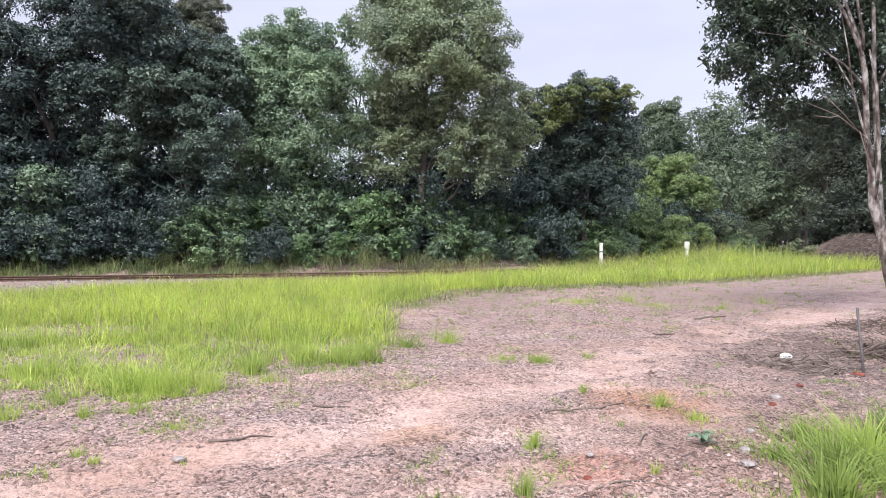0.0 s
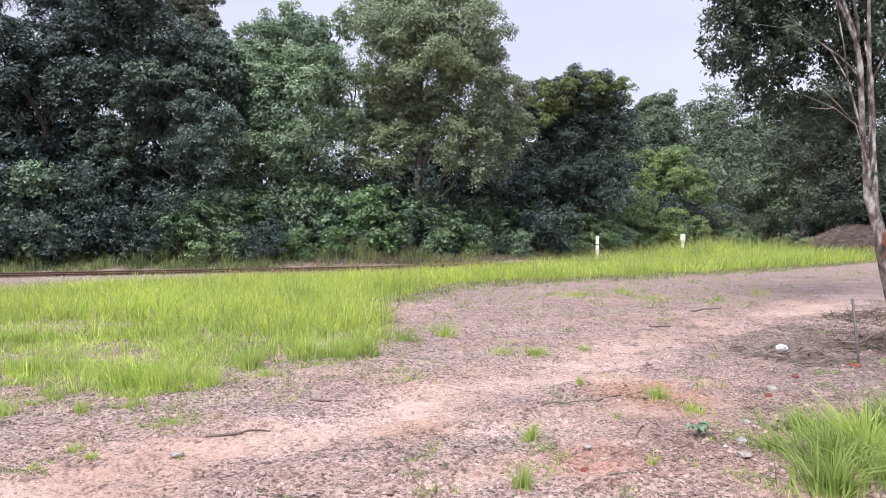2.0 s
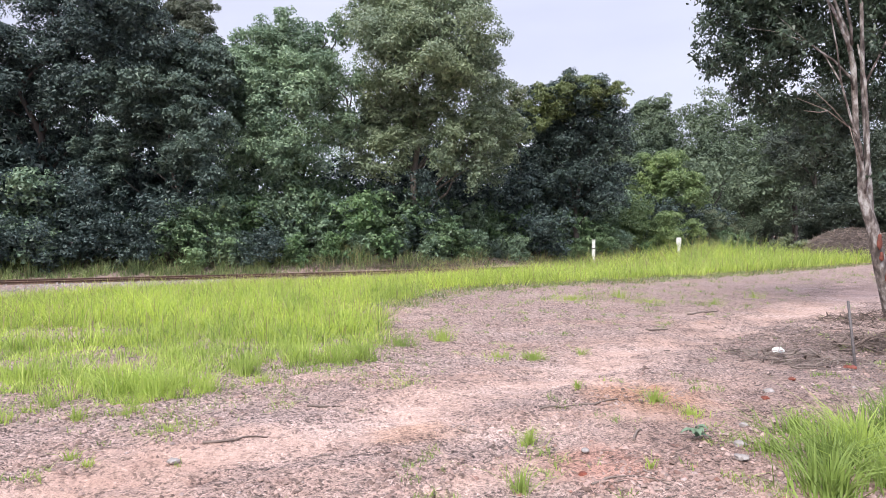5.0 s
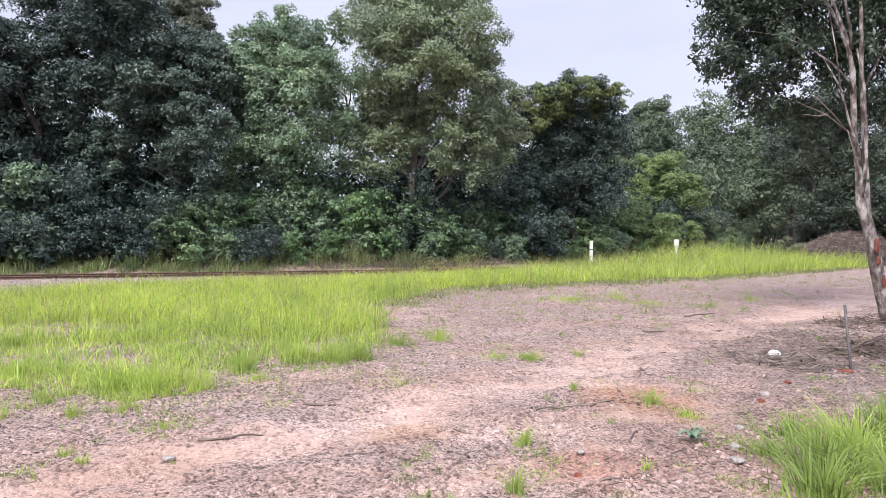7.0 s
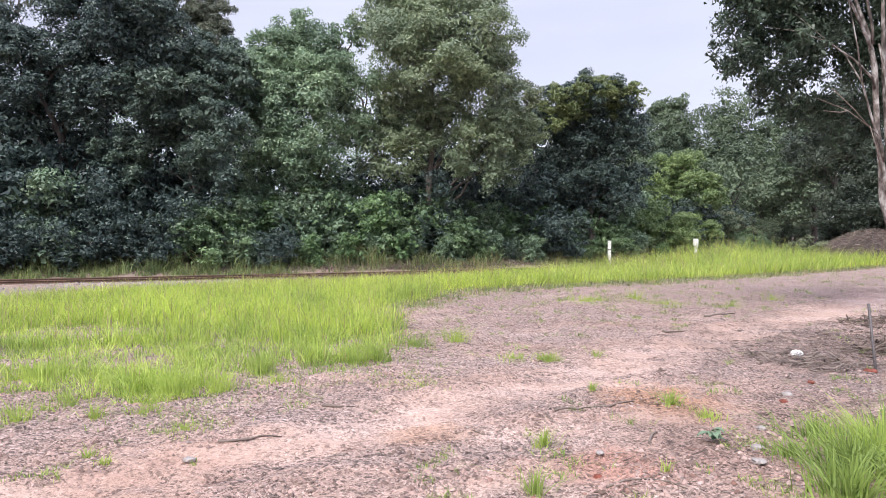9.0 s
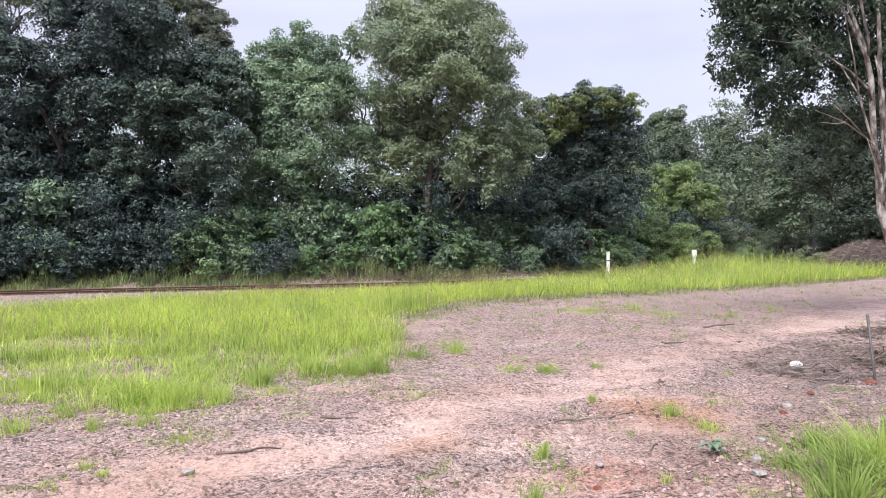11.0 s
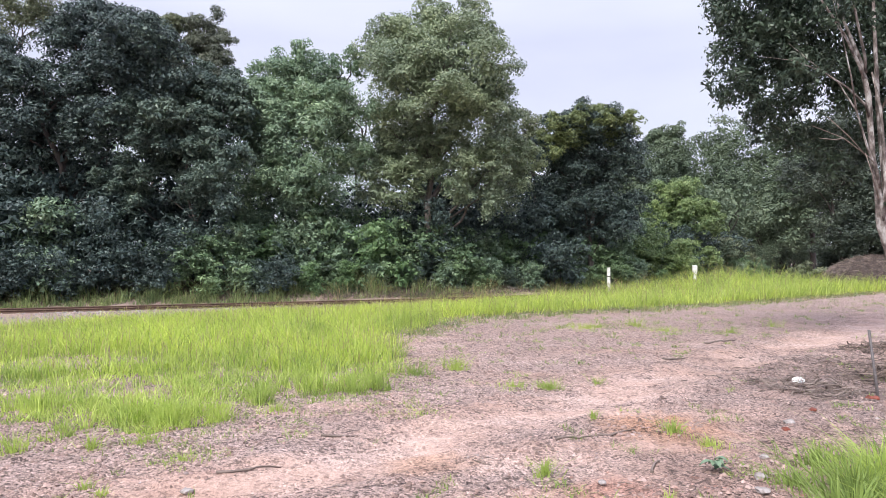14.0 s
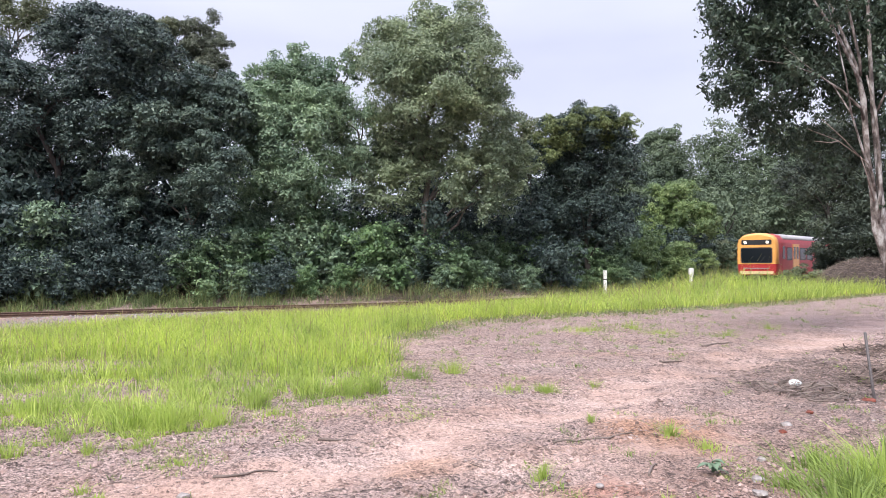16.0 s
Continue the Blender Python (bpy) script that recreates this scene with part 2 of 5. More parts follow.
LEAF = {
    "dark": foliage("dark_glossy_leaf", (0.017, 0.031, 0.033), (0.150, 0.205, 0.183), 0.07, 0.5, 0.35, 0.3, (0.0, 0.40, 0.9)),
    "mid": foliage("mid_green_leaf", (0.095, 0.158, 0.105), (0.36, 0.47, 0.31), 0.22),
    "grey": foliage("grey_green_leaf", (0.11, 0.155, 0.095), (0.37, 0.43, 0.28), 0.2),
    "olive": foliage("olive_leaf", (0.085, 0.110, 0.065), (0.240, 0.260, 0.160), 0.2),
    "feather": foliage("brownish_needle_leaf", (0.066, 0.08, 0.06), (0.18, 0.2, 0.15), 0.2),
    "far": foliage("muted_leaf", (0.062, 0.092, 0.06), (0.18, 0.23, 0.14), 0.15, 0.6, 0.15),
    "light": foliage("light_green_leaf", (0.09, 0.155, 0.06), (0.33, 0.41, 0.18), 0.3),
    "slate": foliage("slate_green_leaf", (0.032, 0.056, 0.050), (0.190, 0.252, 0.205), 0.1, 0.5, 0.4, 0.3),
    "new": foliage("olive_new_leaf", (0.085, 0.115, 0.045), (0.27, 0.32, 0.15), 0.25),
    "dim": foliage("dim_fine_leaf", (0.035, 0.050, 0.040), (0.110, 0.135, 0.098), 0.12, 0.55),
    "shrub": foliage("shrub_leaf", (0.050, 0.100, 0.054), (0.30, 0.415, 0.22), 0.18, 0.42, 0.5),
    "fern": foliage("bright_shrub_leaf", (0.058, 0.118, 0.054), (0.265, 0.39, 0.175), 0.2),
    "gum": foliage("gum_leaf", (0.026, 0.044, 0.032), (0.085, 0.120, 0.080), 0.15, 0.45, 0.6),
}
M_GRASS = foliage("green_grass", (0.32, 0.44, 0.06), (0.76, 0.84, 0.25), 0.6, 0.6, 0.5, 0.2, (0.08, 0.5, 0.88))
M_LUSH = foliage("lush_grass", (0.13, 0.20, 0.045), (0.38, 0.48, 0.14), 0.3, 0.5, 1.2, 0.3, (0.0, 0.5, 1.0))
M_FRESH = foliage("fresh_grass", (0.23, 0.33, 0.06), (0.66, 0.76, 0.25), 0.5, 0.5, 0.9, 0.3, (0.0, 0.5, 1.0))
M_MOULD = surface("leaf_mould", [(0.3, (0.035, 0.028, 0.022)), (0.7, (0.10, 0.075, 0.055))], 1.4, 0.95, 22, 0.9, distance=0.05)
M_VERGE = foliage("rank_weed", (0.08, 0.115, 0.045), (0.36, 0.43, 0.20), 0.3, 0.6, 0.7, 0.2, (0.0, 0.5, 1.0))
M_SEED = foliage("seed_stalk", (0.34, 0.27, 0.18), (0.62, 0.50, 0.36), 0.3, 0.8, 0.7, 0.1)
M_DRY = foliage("dry_grass", (0.24, 0.20, 0.11), (0.45, 0.37, 0.22), 0.25, 0.8, 0.5, 0.1)


# ---- shaping helpers ----
def part(name, bm, material, parent=None, label=""):
    """One mesh object out of a bmesh, under its thing."""
    me = bpy.data.meshes.new(name)
    bm.to_mesh(me)
    bm.free()
    me.materials.append(material)
    ob = new(name, me)
    ob.parent = parent
    return tagged(ob, label)


def mesh_of(name, verts, faces, material, parent=None, label="", smooth=False):
    me = bpy.data.meshes.new(name)
    verts, faces = np.asarray(verts, dtype=np.float32), np.asarray(faces, dtype=np.int32)
    k = faces.shape[1]
    me.vertices.add(len(verts))
    me.vertices.foreach_set("co", verts.ravel())
    me.loops.add(faces.size)
    me.loops.foreach_set("vertex_index", faces.ravel())
    me.polygons.add(len(faces))
    me.polygons.foreach_set("loop_start", np.arange(len(faces), dtype=np.int32) * k)
    if smooth:
        me.polygons.foreach_set("use_smooth", np.ones(len(faces), dtype=bool))
    me.update(calc_edges=True)
    me.materials.append(material)
    ob = new(name, me)
    ob.parent = parent
    return tagged(ob, label)


def empty(name, label, category, at, group=""):
    ob = new(name)
    ob.empty_display_size = 0.3
    ob.matrix_world = Matrix.Translation(at)
    return tagged(ob, label, category, group)


def box(bm, lo, hi, bevel=0.0):
    r = bmesh.ops.create_cube(bm, size=1)
    vs = r["verts"]
    for v in vs:
        v.co = Vector([(a + b) / 2 + c * (b - a) for a, b, c in zip(lo, hi, v.co)])
    if bevel:
        es = list({e for v in vs for e in v.link_edges})
        bmesh.ops.bevel(bm, geom=es, offset=bevel, segments=2, affect="EDGES", profile=0.5)
    return bm


def tube_into(bm, pts, radii, sides=7):
    """A tapering limb through the points."""
    rings = []
    for i, p in enumerate(pts):
        p = Vector(p)
        d = (Vector(pts[min(i + 1, len(pts) - 1)]) - Vector(pts[max(i - 1, 0)])).normalized()
        u = d.cross(Vector((0.3, 0.9, 0.1))).normalized()
        w = d.cross(u)
        rings.append([bm.verts.new(p + radii[i] * (1 + 0.12 * math.sin(3.1 * k + i)) * (math.cos(6.2832 * k / sides) * u + math.sin(6.2832 * k / sides) * w)) for k in range(sides)])
    for a, b in zip(rings, rings[1:]):
        for k in range(sides):
            f = bm.faces.new((a[k], a[(k + 1) % sides], b[(k + 1) % sides], b[k]))
            f.smooth = True
    bm.faces.new(rings[-1])
    bm.faces.new(rings[0][::-1])
    return bm


def bend(a, b, sag, rng, steps=5, wander=0.08):
    """Points from a to b with a bow and some unevenness."""
    a, b = Vector(a), Vector(b)
    ln = (b - a).length
    return [a.lerp(b, i / steps) + Vector((rng.normal() * wander * ln * (0 < i < steps), rng.normal() * wander * ln * (0 < i < steps), sag * math.sin(math.pi * i / steps))) for i in range(steps + 1)]


def unit(v):
    return v / np.maximum(np.linalg.norm(v, axis=-1, keepdims=True), 1e-9)


def leaves(name, at, out, length, width, rng, material, parent, label="", droop=0.3, jitter=0.5, far=True):
    """Many small leaves, one at each point, facing roughly outwards: folded where they are near, plain pointed ones far off."""
    n = len(at)
    nor = unit(unit(out) + jitter * rng.normal(size=(n, 3)) + np.array([0, 0, 0.4]))
    axis = unit(np.cross(nor, rng.normal(size=(n, 3))))
    axis[:, 2] -= droop
    axis = unit(axis)
    side = unit(np.cross(nor, axis))
    ln = (length * rng.uniform(0.65, 1.35, n))[:, None]
    wd = (width * rng.uniform(0.7, 1.3, n))[:, None]
    if far:
        v = np.stack([at - axis * ln / 2 - side * wd / 2, at - axis * ln / 2 + side * wd / 2, at + axis * ln / 2], axis=1).reshape(-1, 3)
        return mesh_of(name, v, np.arange(3 * n).reshape(-1, 3), material, parent, label)
    fold = nor * wd * 0.25
    v = np.stack([at - axis * ln / 2, at + side * wd / 2 + fold - axis * ln * 0.06, at + axis * ln / 2, at - side * wd / 2 + fold - axis * ln * 0.06], axis=1).reshape(-1, 3)
    return mesh_of(name, v, np.arange(4 * n).reshape(-1, 4), material, parent, label)


def puff_points(puffs, count, rng, low=0.62, high=1.08, squash=0.8, top=0.55):
    """Points on the uneven shells of a set of clumps (x, y, z, r), more on the upper side, and the way out at each."""
    p = np.array(puffs)
    w = p[:, 3] ** 2
    which = rng.choice(len(p), size=count, p=w / w.sum())
    d = unit(rng.normal(size=(count, 3)))
    flip = (d[:, 2] < -0.1) & (rng.uniform(size=count) < top)
    d[flip, 2] *= -1
    r = p[which, 3] * rng.uniform(low, high, count)
    off = d * r[:, None]
    off[:, 2] *= squash
    return p[which, :3] + off, d


def crown_puffs(centre, radii, count, rng, size=0.36):
    """Large clumps evenly over the shell of a crown, and the small ones that make up their outsides."""
    big, small = [], []
    mean = (radii[0] + radii[1] + radii[2]) / 3
    turn = rng.uniform(0, 6.28)
    for i in range(count):
        z = 1 - 2 * (i + 0.5) / count
        a = i * 2.39996 + turn
        d = np.array([math.sqrt(1 - z * z) * math.cos(a), math.sqrt(1 - z * z) * math.sin(a), z]) + rng.normal(size=3) * 0.16
        r = mean * size * rng.uniform(0.7, 1.3)
        k = rng.uniform(0.5, 0.74) if i % 5 else rng.uniform(0.1, 0.4)
        c = np.array(centre) + d * np.array(radii) * k
        big.append((*c, r))
        for _ in range(8):
            e = unit(unit(d) * 0.6 + rng.normal(size=3) * 0.7 + np.array([0, 0, 0.45]))
            small.append((*(c + e * r * rng.uniform(0.55, 0.95)), r * rng.uniform(0.32, 0.58)))
    return big, small


def tree(name, label, kind, base, girth, lobes, count):
    """A tree whose crown is made of lobes (x, z, half width, half height) round its stem."""
    rng = np.random.default_rng(int(abs(base[0]) * 131 + base[1] * 17))
    bark = M_PALE if kind in ("grey", "olive") or girth < 0.13 else M_BARK
    ground = float(land(*base)[0])
    root = empty(name, label, "tree", (base[0], base[1], ground), "trees beside the railway")
    big, small = [], []
    for i, (x, z, rx, rz) in enumerate(lobes):
        p, q = crown_puffs((x - base[0], (-0.75 if i % 2 else 0.5) * rx * 0.7 + rng.uniform(-0.2, 0.2), z - ground), (rx * 1.12, 0.85 * rx, rz * 1.12), max(8, int(6 + 3.5 * rx)), rng, 0.46)
        big, small = big + p, small + q
    top = max(lobes, key=lambda v: v[1])
    bm = bmesh.new()
    pts = bend((0, 0, -0.3), ((top[0] - base[0]) * 0.8, 0.3, top[1] - ground), 0, rng, 6, 0.025)
    tube_into(bm, pts, [girth * k for k in (1.1, 0.9, 0.75, 0.6, 0.42, 0.25, 0.08)], 9)
    part("trunk", bm, bark, root)
    for i, (x, z, rx, rz) in enumerate(lobes):
        for side in (-0.4, 0.4):
            end = Vector((x - base[0] + side * rx, rng.uniform(-0.3, 0.3) * rx, z - ground + rz * 0.4))
            start = min(pts[1:6], key=lambda v: abs(v.z - (end.z - 0.5 - 0.9 * math.hypot(end.x - v.x, end.y - v.y))))
            bm = bmesh.new()
            tube_into(bm, bend(start, end, 0.15, rng, 4, 0.05), [girth * k for k in (0.34, 0.25, 0.17, 0.1, 0.04)], 6)
            part("limb", bm, bark, root)
    leaf, count = {"far": 0.24, "feather": 0.13, "dim": 0.13}.get(kind, 0.14), int(count * 1.8)
    at, out = puff_points(small, count, rng, 0.72, 1.1, 0.85, 0.85)
    inner, iout = puff_points(big, count // 5, rng, 0.1, 0.72, 1.0)
    leaves("crown", at, out, leaf, leaf * 0.62, rng, LEAF[kind], root)
    leaves("inner_crown", inner, iout, leaf * 1.6, leaf * 0.9, rng, LEAF[kind], root)
    return root


# ---- lie of the land ----
R_CURVE, S_CURVE, HEAD = 79.0, 38.0, radians(20)


def track_at(s):
    """A point of the railway's centre line and its heading, s metres from where the curve begins."""
    x, y = -6.2, 30.0
    if s <= 0:
        return x + s * math.cos(HEAD), y + s * math.sin(HEAD), HEAD
    a = min(s, S_CURVE)
    th = HEAD + a / R_CURVE
    x += R_CURVE * (math.sin(th) - math.sin(HEAD))
    y += R_CURVE * (math.cos(HEAD) - math.cos(th))
    if s > S_CURVE:
        x, y = x + (s - S_CURVE) * math.cos(th), y + (s - S_CURVE) * math.sin(th)
    return x, y, th


LINE = np.array([track_at(s) for s in np.arange(-120, 460, 1.5)])


def side_of(x, y):
    """Distance from the railway's centre line: positive on the near side, negative on the wooded side."""
    x, y = np.atleast_1d(np.asarray(x, dtype=float)), np.atleast_1d(np.asarray(y, dtype=float))
    out = np.empty(x.shape)
    for i in range(0, len(x), 20000):
        dx, dy = x[i:i + 20000, None] - LINE[None, :, 0], y[i:i + 20000, None] - LINE[None, :, 1]
        k = np.argmin(dx * dx + dy * dy, axis=1)
        j = np.arange(len(k))
        out[i:i + 20000] = dx[j, k] * np.sin(LINE[k, 2]) - dy[j, k] * np.cos(LINE[k, 2])
    return out


def smooth(a, b, v):
    t = np.clip((v - a) / (b - a), 0, 1)
    return t * t * (3 - 2 * t)


def waves(x, y, scale, seed):
    """Cheap uneven relief out of summed sines, about -1 to 1."""
    rng = np.random.default_rng(seed)
    z = 0
    for k in range(7):
        a, f, p = rng.uniform(0, 6.28), rng.uniform(0.6, 1.8) / scale, rng.uniform(0, 6.28)
        z = z + np.sin((x * math.cos(a) + y * math.sin(a)) * f * 6.28 + p + 1.3 * np.sin((y * math.cos(a) - x * math.sin(a)) * f * 3.1 + p))
    return z / 4.5


def land(x, y):
    """Height of the ground."""
    x, y = np.atleast_1d(np.asarray(x, dtype=float)), np.atleast_1d(np.asarray(y, dtype=float))
    d = side_of(x, y)
    near = -0.38 * (1 - smooth(5, 13, d))
    far = -0.38 + 0.7 * smooth(2.5, 6, -d)
    z = np.where(d > 0, near, far)
    flat = smooth(2.0, 4.0, np.abs(d))
    u, w = (x + y) * 0.7071, (y - x) * 0.7071 + 0.12 * waves(x, y, 3.0, 6)
    ruts = -0.05 * np.exp(-((w - 4.45) / 0.35) ** 2) - 0.03 * np.exp(-((w - 2.7) / 0.28) ** 2) + 0.035 * np.exp(-((w - 3.85) / 0.1) ** 2) + 0.03 * np.exp(-((w - 5.05) / 0.12) ** 2)
    ruts += 0.018 * np.sin(w * 6.283 / 0.30 + 0.5 * np.sin(u * 1.1)) * np.exp(-((w - 3.6) / 0.75) ** 2) * (0.6 + 0.4 * np.sin(u * 1.9))
    rough = 0.03 * waves(x, y, 2.5, 3) + 0.015 * waves(x, y, 0.55, 4) + 0.018 * waves(x, y, 0.24, 5)
    return z + flat * (rough + ruts)


# ---- ground ----
def axis_steps(fine_lo, fine_hi, step, far):
    a = list(np.arange(fine_lo, fine_hi + step / 2, step))
    g, k = [], step
    v = fine_hi
    while v < far:
        k *= 1.22
        v += k
        g.append(v)
    h, k, v = [], step, fine_lo
    while v > -far:
        k *= 1.22
        v -= k
        h.append(v)
    return np.array(h[::-1] + a + g)


def build_ground():
    xs, ys = axis_steps(-6.5, 8.5, 0.07, 1500), axis_steps(3.6, 15, 0.07, 1500)
    gx, gy = np.meshgrid(xs, ys)
    v = np.stack([gx.ravel(), gy.ravel(), land(gx.ravel(), gy.ravel())], axis=1)
    w = len(xs)
    i = (np.arange(len(ys) - 1)[:, None] * w + np.arange(w - 1)[None, :]).ravel()
    ob = mesh_of("ground", v, np.stack([i, i + 1, i + w + 1, i + w], axis=1), M_CLAY, smooth=True)
    tagged(ob, "bare pinkish clay with wheel ruts, grit and leaf litter", "ground", kind="structure")


build_ground()


def forest_floor():
    """Dark leaf mould under the wood, from the far side of the line on."""
    s = np.concatenate([np.arange(-60, 60, 1.5), np.arange(60, 110, 3.0)])
    offs = np.array([4.2, 5, 6, 7.5, 9.5, 12, 16, 22, 30, 40, 52])
    c = np.array([track_at(v) for v in s])
    edge = offs[None] + 0.5 * np.sin(s * 1.3)[:, None] * (offs[None] < 6)
    x, y = (c[:, 0][:, None] - edge * np.sin(c[:, 2])[:, None]).ravel(), (c[:, 1][:, None] + edge * np.cos(c[:, 2])[:, None]).ravel()
    k = len(offs)
    i = (np.arange(len(s) - 1)[:, None] * k + np.arange(k - 1)[None]).ravel()
    ob = mesh_of("forest_floor", np.stack([x, y, land(x, y) + 0.06], axis=1), np.stack([i, i + 1, i + k + 1, i + k], axis=1), M_MOULD, smooth=True)
    tagged(ob, "dark leaf mould under the trees", "ground", kind="structure")


forest_floor()

# where the long grass grows: its edge against the bare clay
GRASS_EDGE = [(-30, 7.6), (-4.8, 7.2), (-3.9, 7.1), (-2.9, 6.5), (-2.55, 7.0), (-2.6, 7.8), (-2.0, 8.6), (-1.2, 8.3), (-0.9, 8.5), (-1.0, 11.0),
              (-1.7, 14.2), (-1.0, 15.9), (0.3, 18.9), (2.6, 20.9), (5.5, 22.1), (10.6, 25.6), (17, 30.8), (23, 36.0), (60, 66), (-30, 70)]


# bare spots in the grass
HOLES = [(-4.4, 8.6, 0.7), (-3.0, 9.7, 0.4), (-5.6, 10.7, 0.8), (-6.4, 10.9, 0.7), (-3.7, 8.1, 0.4), (-5.3, 8.0, 0.5), (-1.9, 9.3, 0.3)]


def inside(x, y, poly):
    r = np.zeros(len(x), dtype=bool)
    for (ax, ay), (bx, by) in zip(poly, poly[1:] + poly[:1]):
        if ay != by:
            r ^= ((ay > y) != (by > y)) & (x < (bx - ax) * (y - ay) / (by - ay) + ax)
    return r


def blades(name, x, y, height, width, rng, material, label="", parent=None, lean=0.35, root=None, away=None):
    """Curved tapering blades of grass, one at each place; away: the way in which each leans."""
    n = len(x)
    z = land(x, y)
    a, b = rng.uniform(0, 6.28, n), rng.uniform(0, 6.28, n)
    if away is not None:
        b = away + rng.normal(0, 0.5, n)
    o = np.stack([x, y, z - 0.01], axis=1)
    across = np.stack([np.cos(a), np.sin(a), 0 * a], axis=1) * (width / 2)[:, None]
    tip = np.stack([np.cos(b), np.sin(b), 0 * b], axis=1) * (height * np.abs(rng.normal(0, lean, n)))[:, None]
    up = np.stack([0 * a, 0 * a, height], axis=1)
    mid = o + up * 0.55 + tip * 0.3
    top = o + up * rng.uniform(0.85, 1.0, n)[:, None] + tip
    v = np.stack([o - across, o + across, mid + across * 0.8, mid - across * 0.8, top], axis=1).reshape(-1, 3)
    i = np.arange(n)[:, None] * 5
    f = np.concatenate([i + np.array([[0, 1, 2]]), i + np.array([[0, 2, 3]]), i + np.array([[3, 2, 4]])], axis=0)
    if root is not None:
        v = np.concatenate([v, [(root[0], root[1], float(land(*root)[0]) - 0.03)]])
        f = np.concatenate([f, np.concatenate([i, i + 1, 0 * i + 5 * n], axis=1)], axis=0)
    return mesh_of(name, v, f, material, parent, label)


def build_grass():
    rng = np.random.default_rng(11)
    # tussocks, thinning out with distance; blades broaden with it
    n = 66000
    y = 6.3 + 34 * rng.uniform(size=n) ** 1.6
    x = rng.uniform(-0.74, 0.74, n) * (y + 2)
    d = side_of(x, y)
    gravel = (x < -8) & (d < 2 + 10.8 * smooth(-4.5, -11.5, x) + 1.0 * waves(x, y, 2.0, 8))
    wob = 0.3 * waves(x, y, 1.1, 21) + 0.3 * waves(x, y, 0.4, 22)
    wob = wob * (1 + 1.6 * smooth(10, 20, y)) + 1.2 * smooth(10, 20, y) * (rng.uniform(size=n) ** 3 - 0.2)
    keep = inside(x + wob, y + wob, GRASS_EDGE) & (d > 1.7) & ~gravel
    thin = waves(x, y, 1.6, 9) + 0.6 * waves(x, y, 0.5, 10)
    sparse = smooth(12.5, 8.0, y) * 0.88 * smooth(2, -1, x)
    keep &= rng.uniform(size=n) < np.clip(1.0 - sparse + 1.0 * thin * (0.25 + sparse), 0.03, 1)
    for hx, hy, hr in HOLES:
        bare = np.hypot((x - hx) * 0.8, y - hy) < hr * (1 + 0.35 * waves(x, y, 0.5, 25))
        keep &= ~bare | (rng.uniform(size=n) < 0.06)
    cx, cy = x[keep], y[keep]
    size = rng.uniform(0.6, 1.35, len(cx))
    many = rng.poisson(3.2 + 2.4 * size ** 2)
    who = np.repeat(np.arange(len(cx)), many)
    m = len(who)
    away, r = rng.uniform(0, 6.28, m), np.abs(rng.normal(0, 0.062, m)) * size[who] * (1 + 0.045 * cy[who])
    x, y = cx[who] + r * np.cos(away), cy[who] + r * np.sin(away)
    d = side_of(x, y)
    right = smooth(-5, 4, x)
    tall = 0.22 - 0.06 * smooth(-8, -12, x) + 0.14 * smooth(8, 14, y) * (1 - 0.5 * smooth(10, 5, d) * (1 - right)) + 0.08 * waves(x, y, 2.4, 12) + 0.12 * smooth(6, 2.5, d) * right + 0.12 * right + 0.45 * smooth(5, 14, x) * smooth(9, 3, d) + 0.28 * smooth(9, 16, x)
    tall = tall * (1 - 0.5 * smooth(7, 2.5, d) * (1 - smooth(0, 7, x)))
    h = np.maximum(tall, 0.1) * np.clip(size[who], 0.5, 1.4) * rng.uniform(0.45, 1.2, m)
    w = 0.006 + 0.00048 * y
    dry = rng.uniform(size=m) < 0.05 + 0.14 * smooth(7, 2, d) + 0.08 * smooth(-6, -10, x)
    straw = (d < 4.2) & (x < 2) & (rng.uniform(size=m) < 0.34)
    dry |= straw
    h = np.where(straw, h * 1.6, h)
    shade = rng.uniform(size=len(cx))
    fresh = ~dry & (shade[who] < 0.15 + 0.35 * smooth(2, 8, x) + 0.75 * smooth(11.5, 7.5, y) * smooth(3, -1, x))
    lush = ~dry & ~fresh & (shade[who] > 0.93 - 0.1 * smooth(3, -2, x))
    g = blades("low_grass", x[lush], y[lush], h[lush] * 0.8, w[lush], rng, M_LUSH, lean=0.9, away=away[lush])
    tagged(g, "darker green grass growing among the bright", "grass", kind="stuff")
    g = blades("fresh_grass", x[fresh], y[fresh], h[fresh], w[fresh] * 1.15, rng, M_FRESH, lean=0.75, away=away[fresh])
    tagged(g, "fresh green tussocks of broad-bladed grass", "grass", kind="stuff")
    green = ~dry & ~lush & ~fresh
    g = blades("long_grass", x[green], y[green], h[green], w[green], rng, M_GRASS, lean=0.85, away=away[green])
    tagged(g, "long bright yellow-green grass covering the verge", "grass", kind="stuff")
    g = blades("dry_grass", x[dry], y[dry], h[dry] * 1.25, w[dry] * 0.8, rng, M_DRY, lean=0.4)
    tagged(g, "dry straw-coloured grass stalks among the green", "grass", kind="stuff")
    # pinkish seed heads standing over the grass
    n = 5200
    y = 11 + 27 * rng.uniform(size=n) ** 1.2
    x = rng.uniform(-0.7, 0.7, n) * (y + 2)
    d = side_of(x, y)
    keep = inside(x, y - 0.6, GRASS_EDGE) & (d > 1.8) & ~((x < -8) & (d < 2 + 10.8 * smooth(-4.5, -11.5, x))) & (waves(x, y, 2.0, 61) > -0.5)
    x, y = x[keep], y[keep]
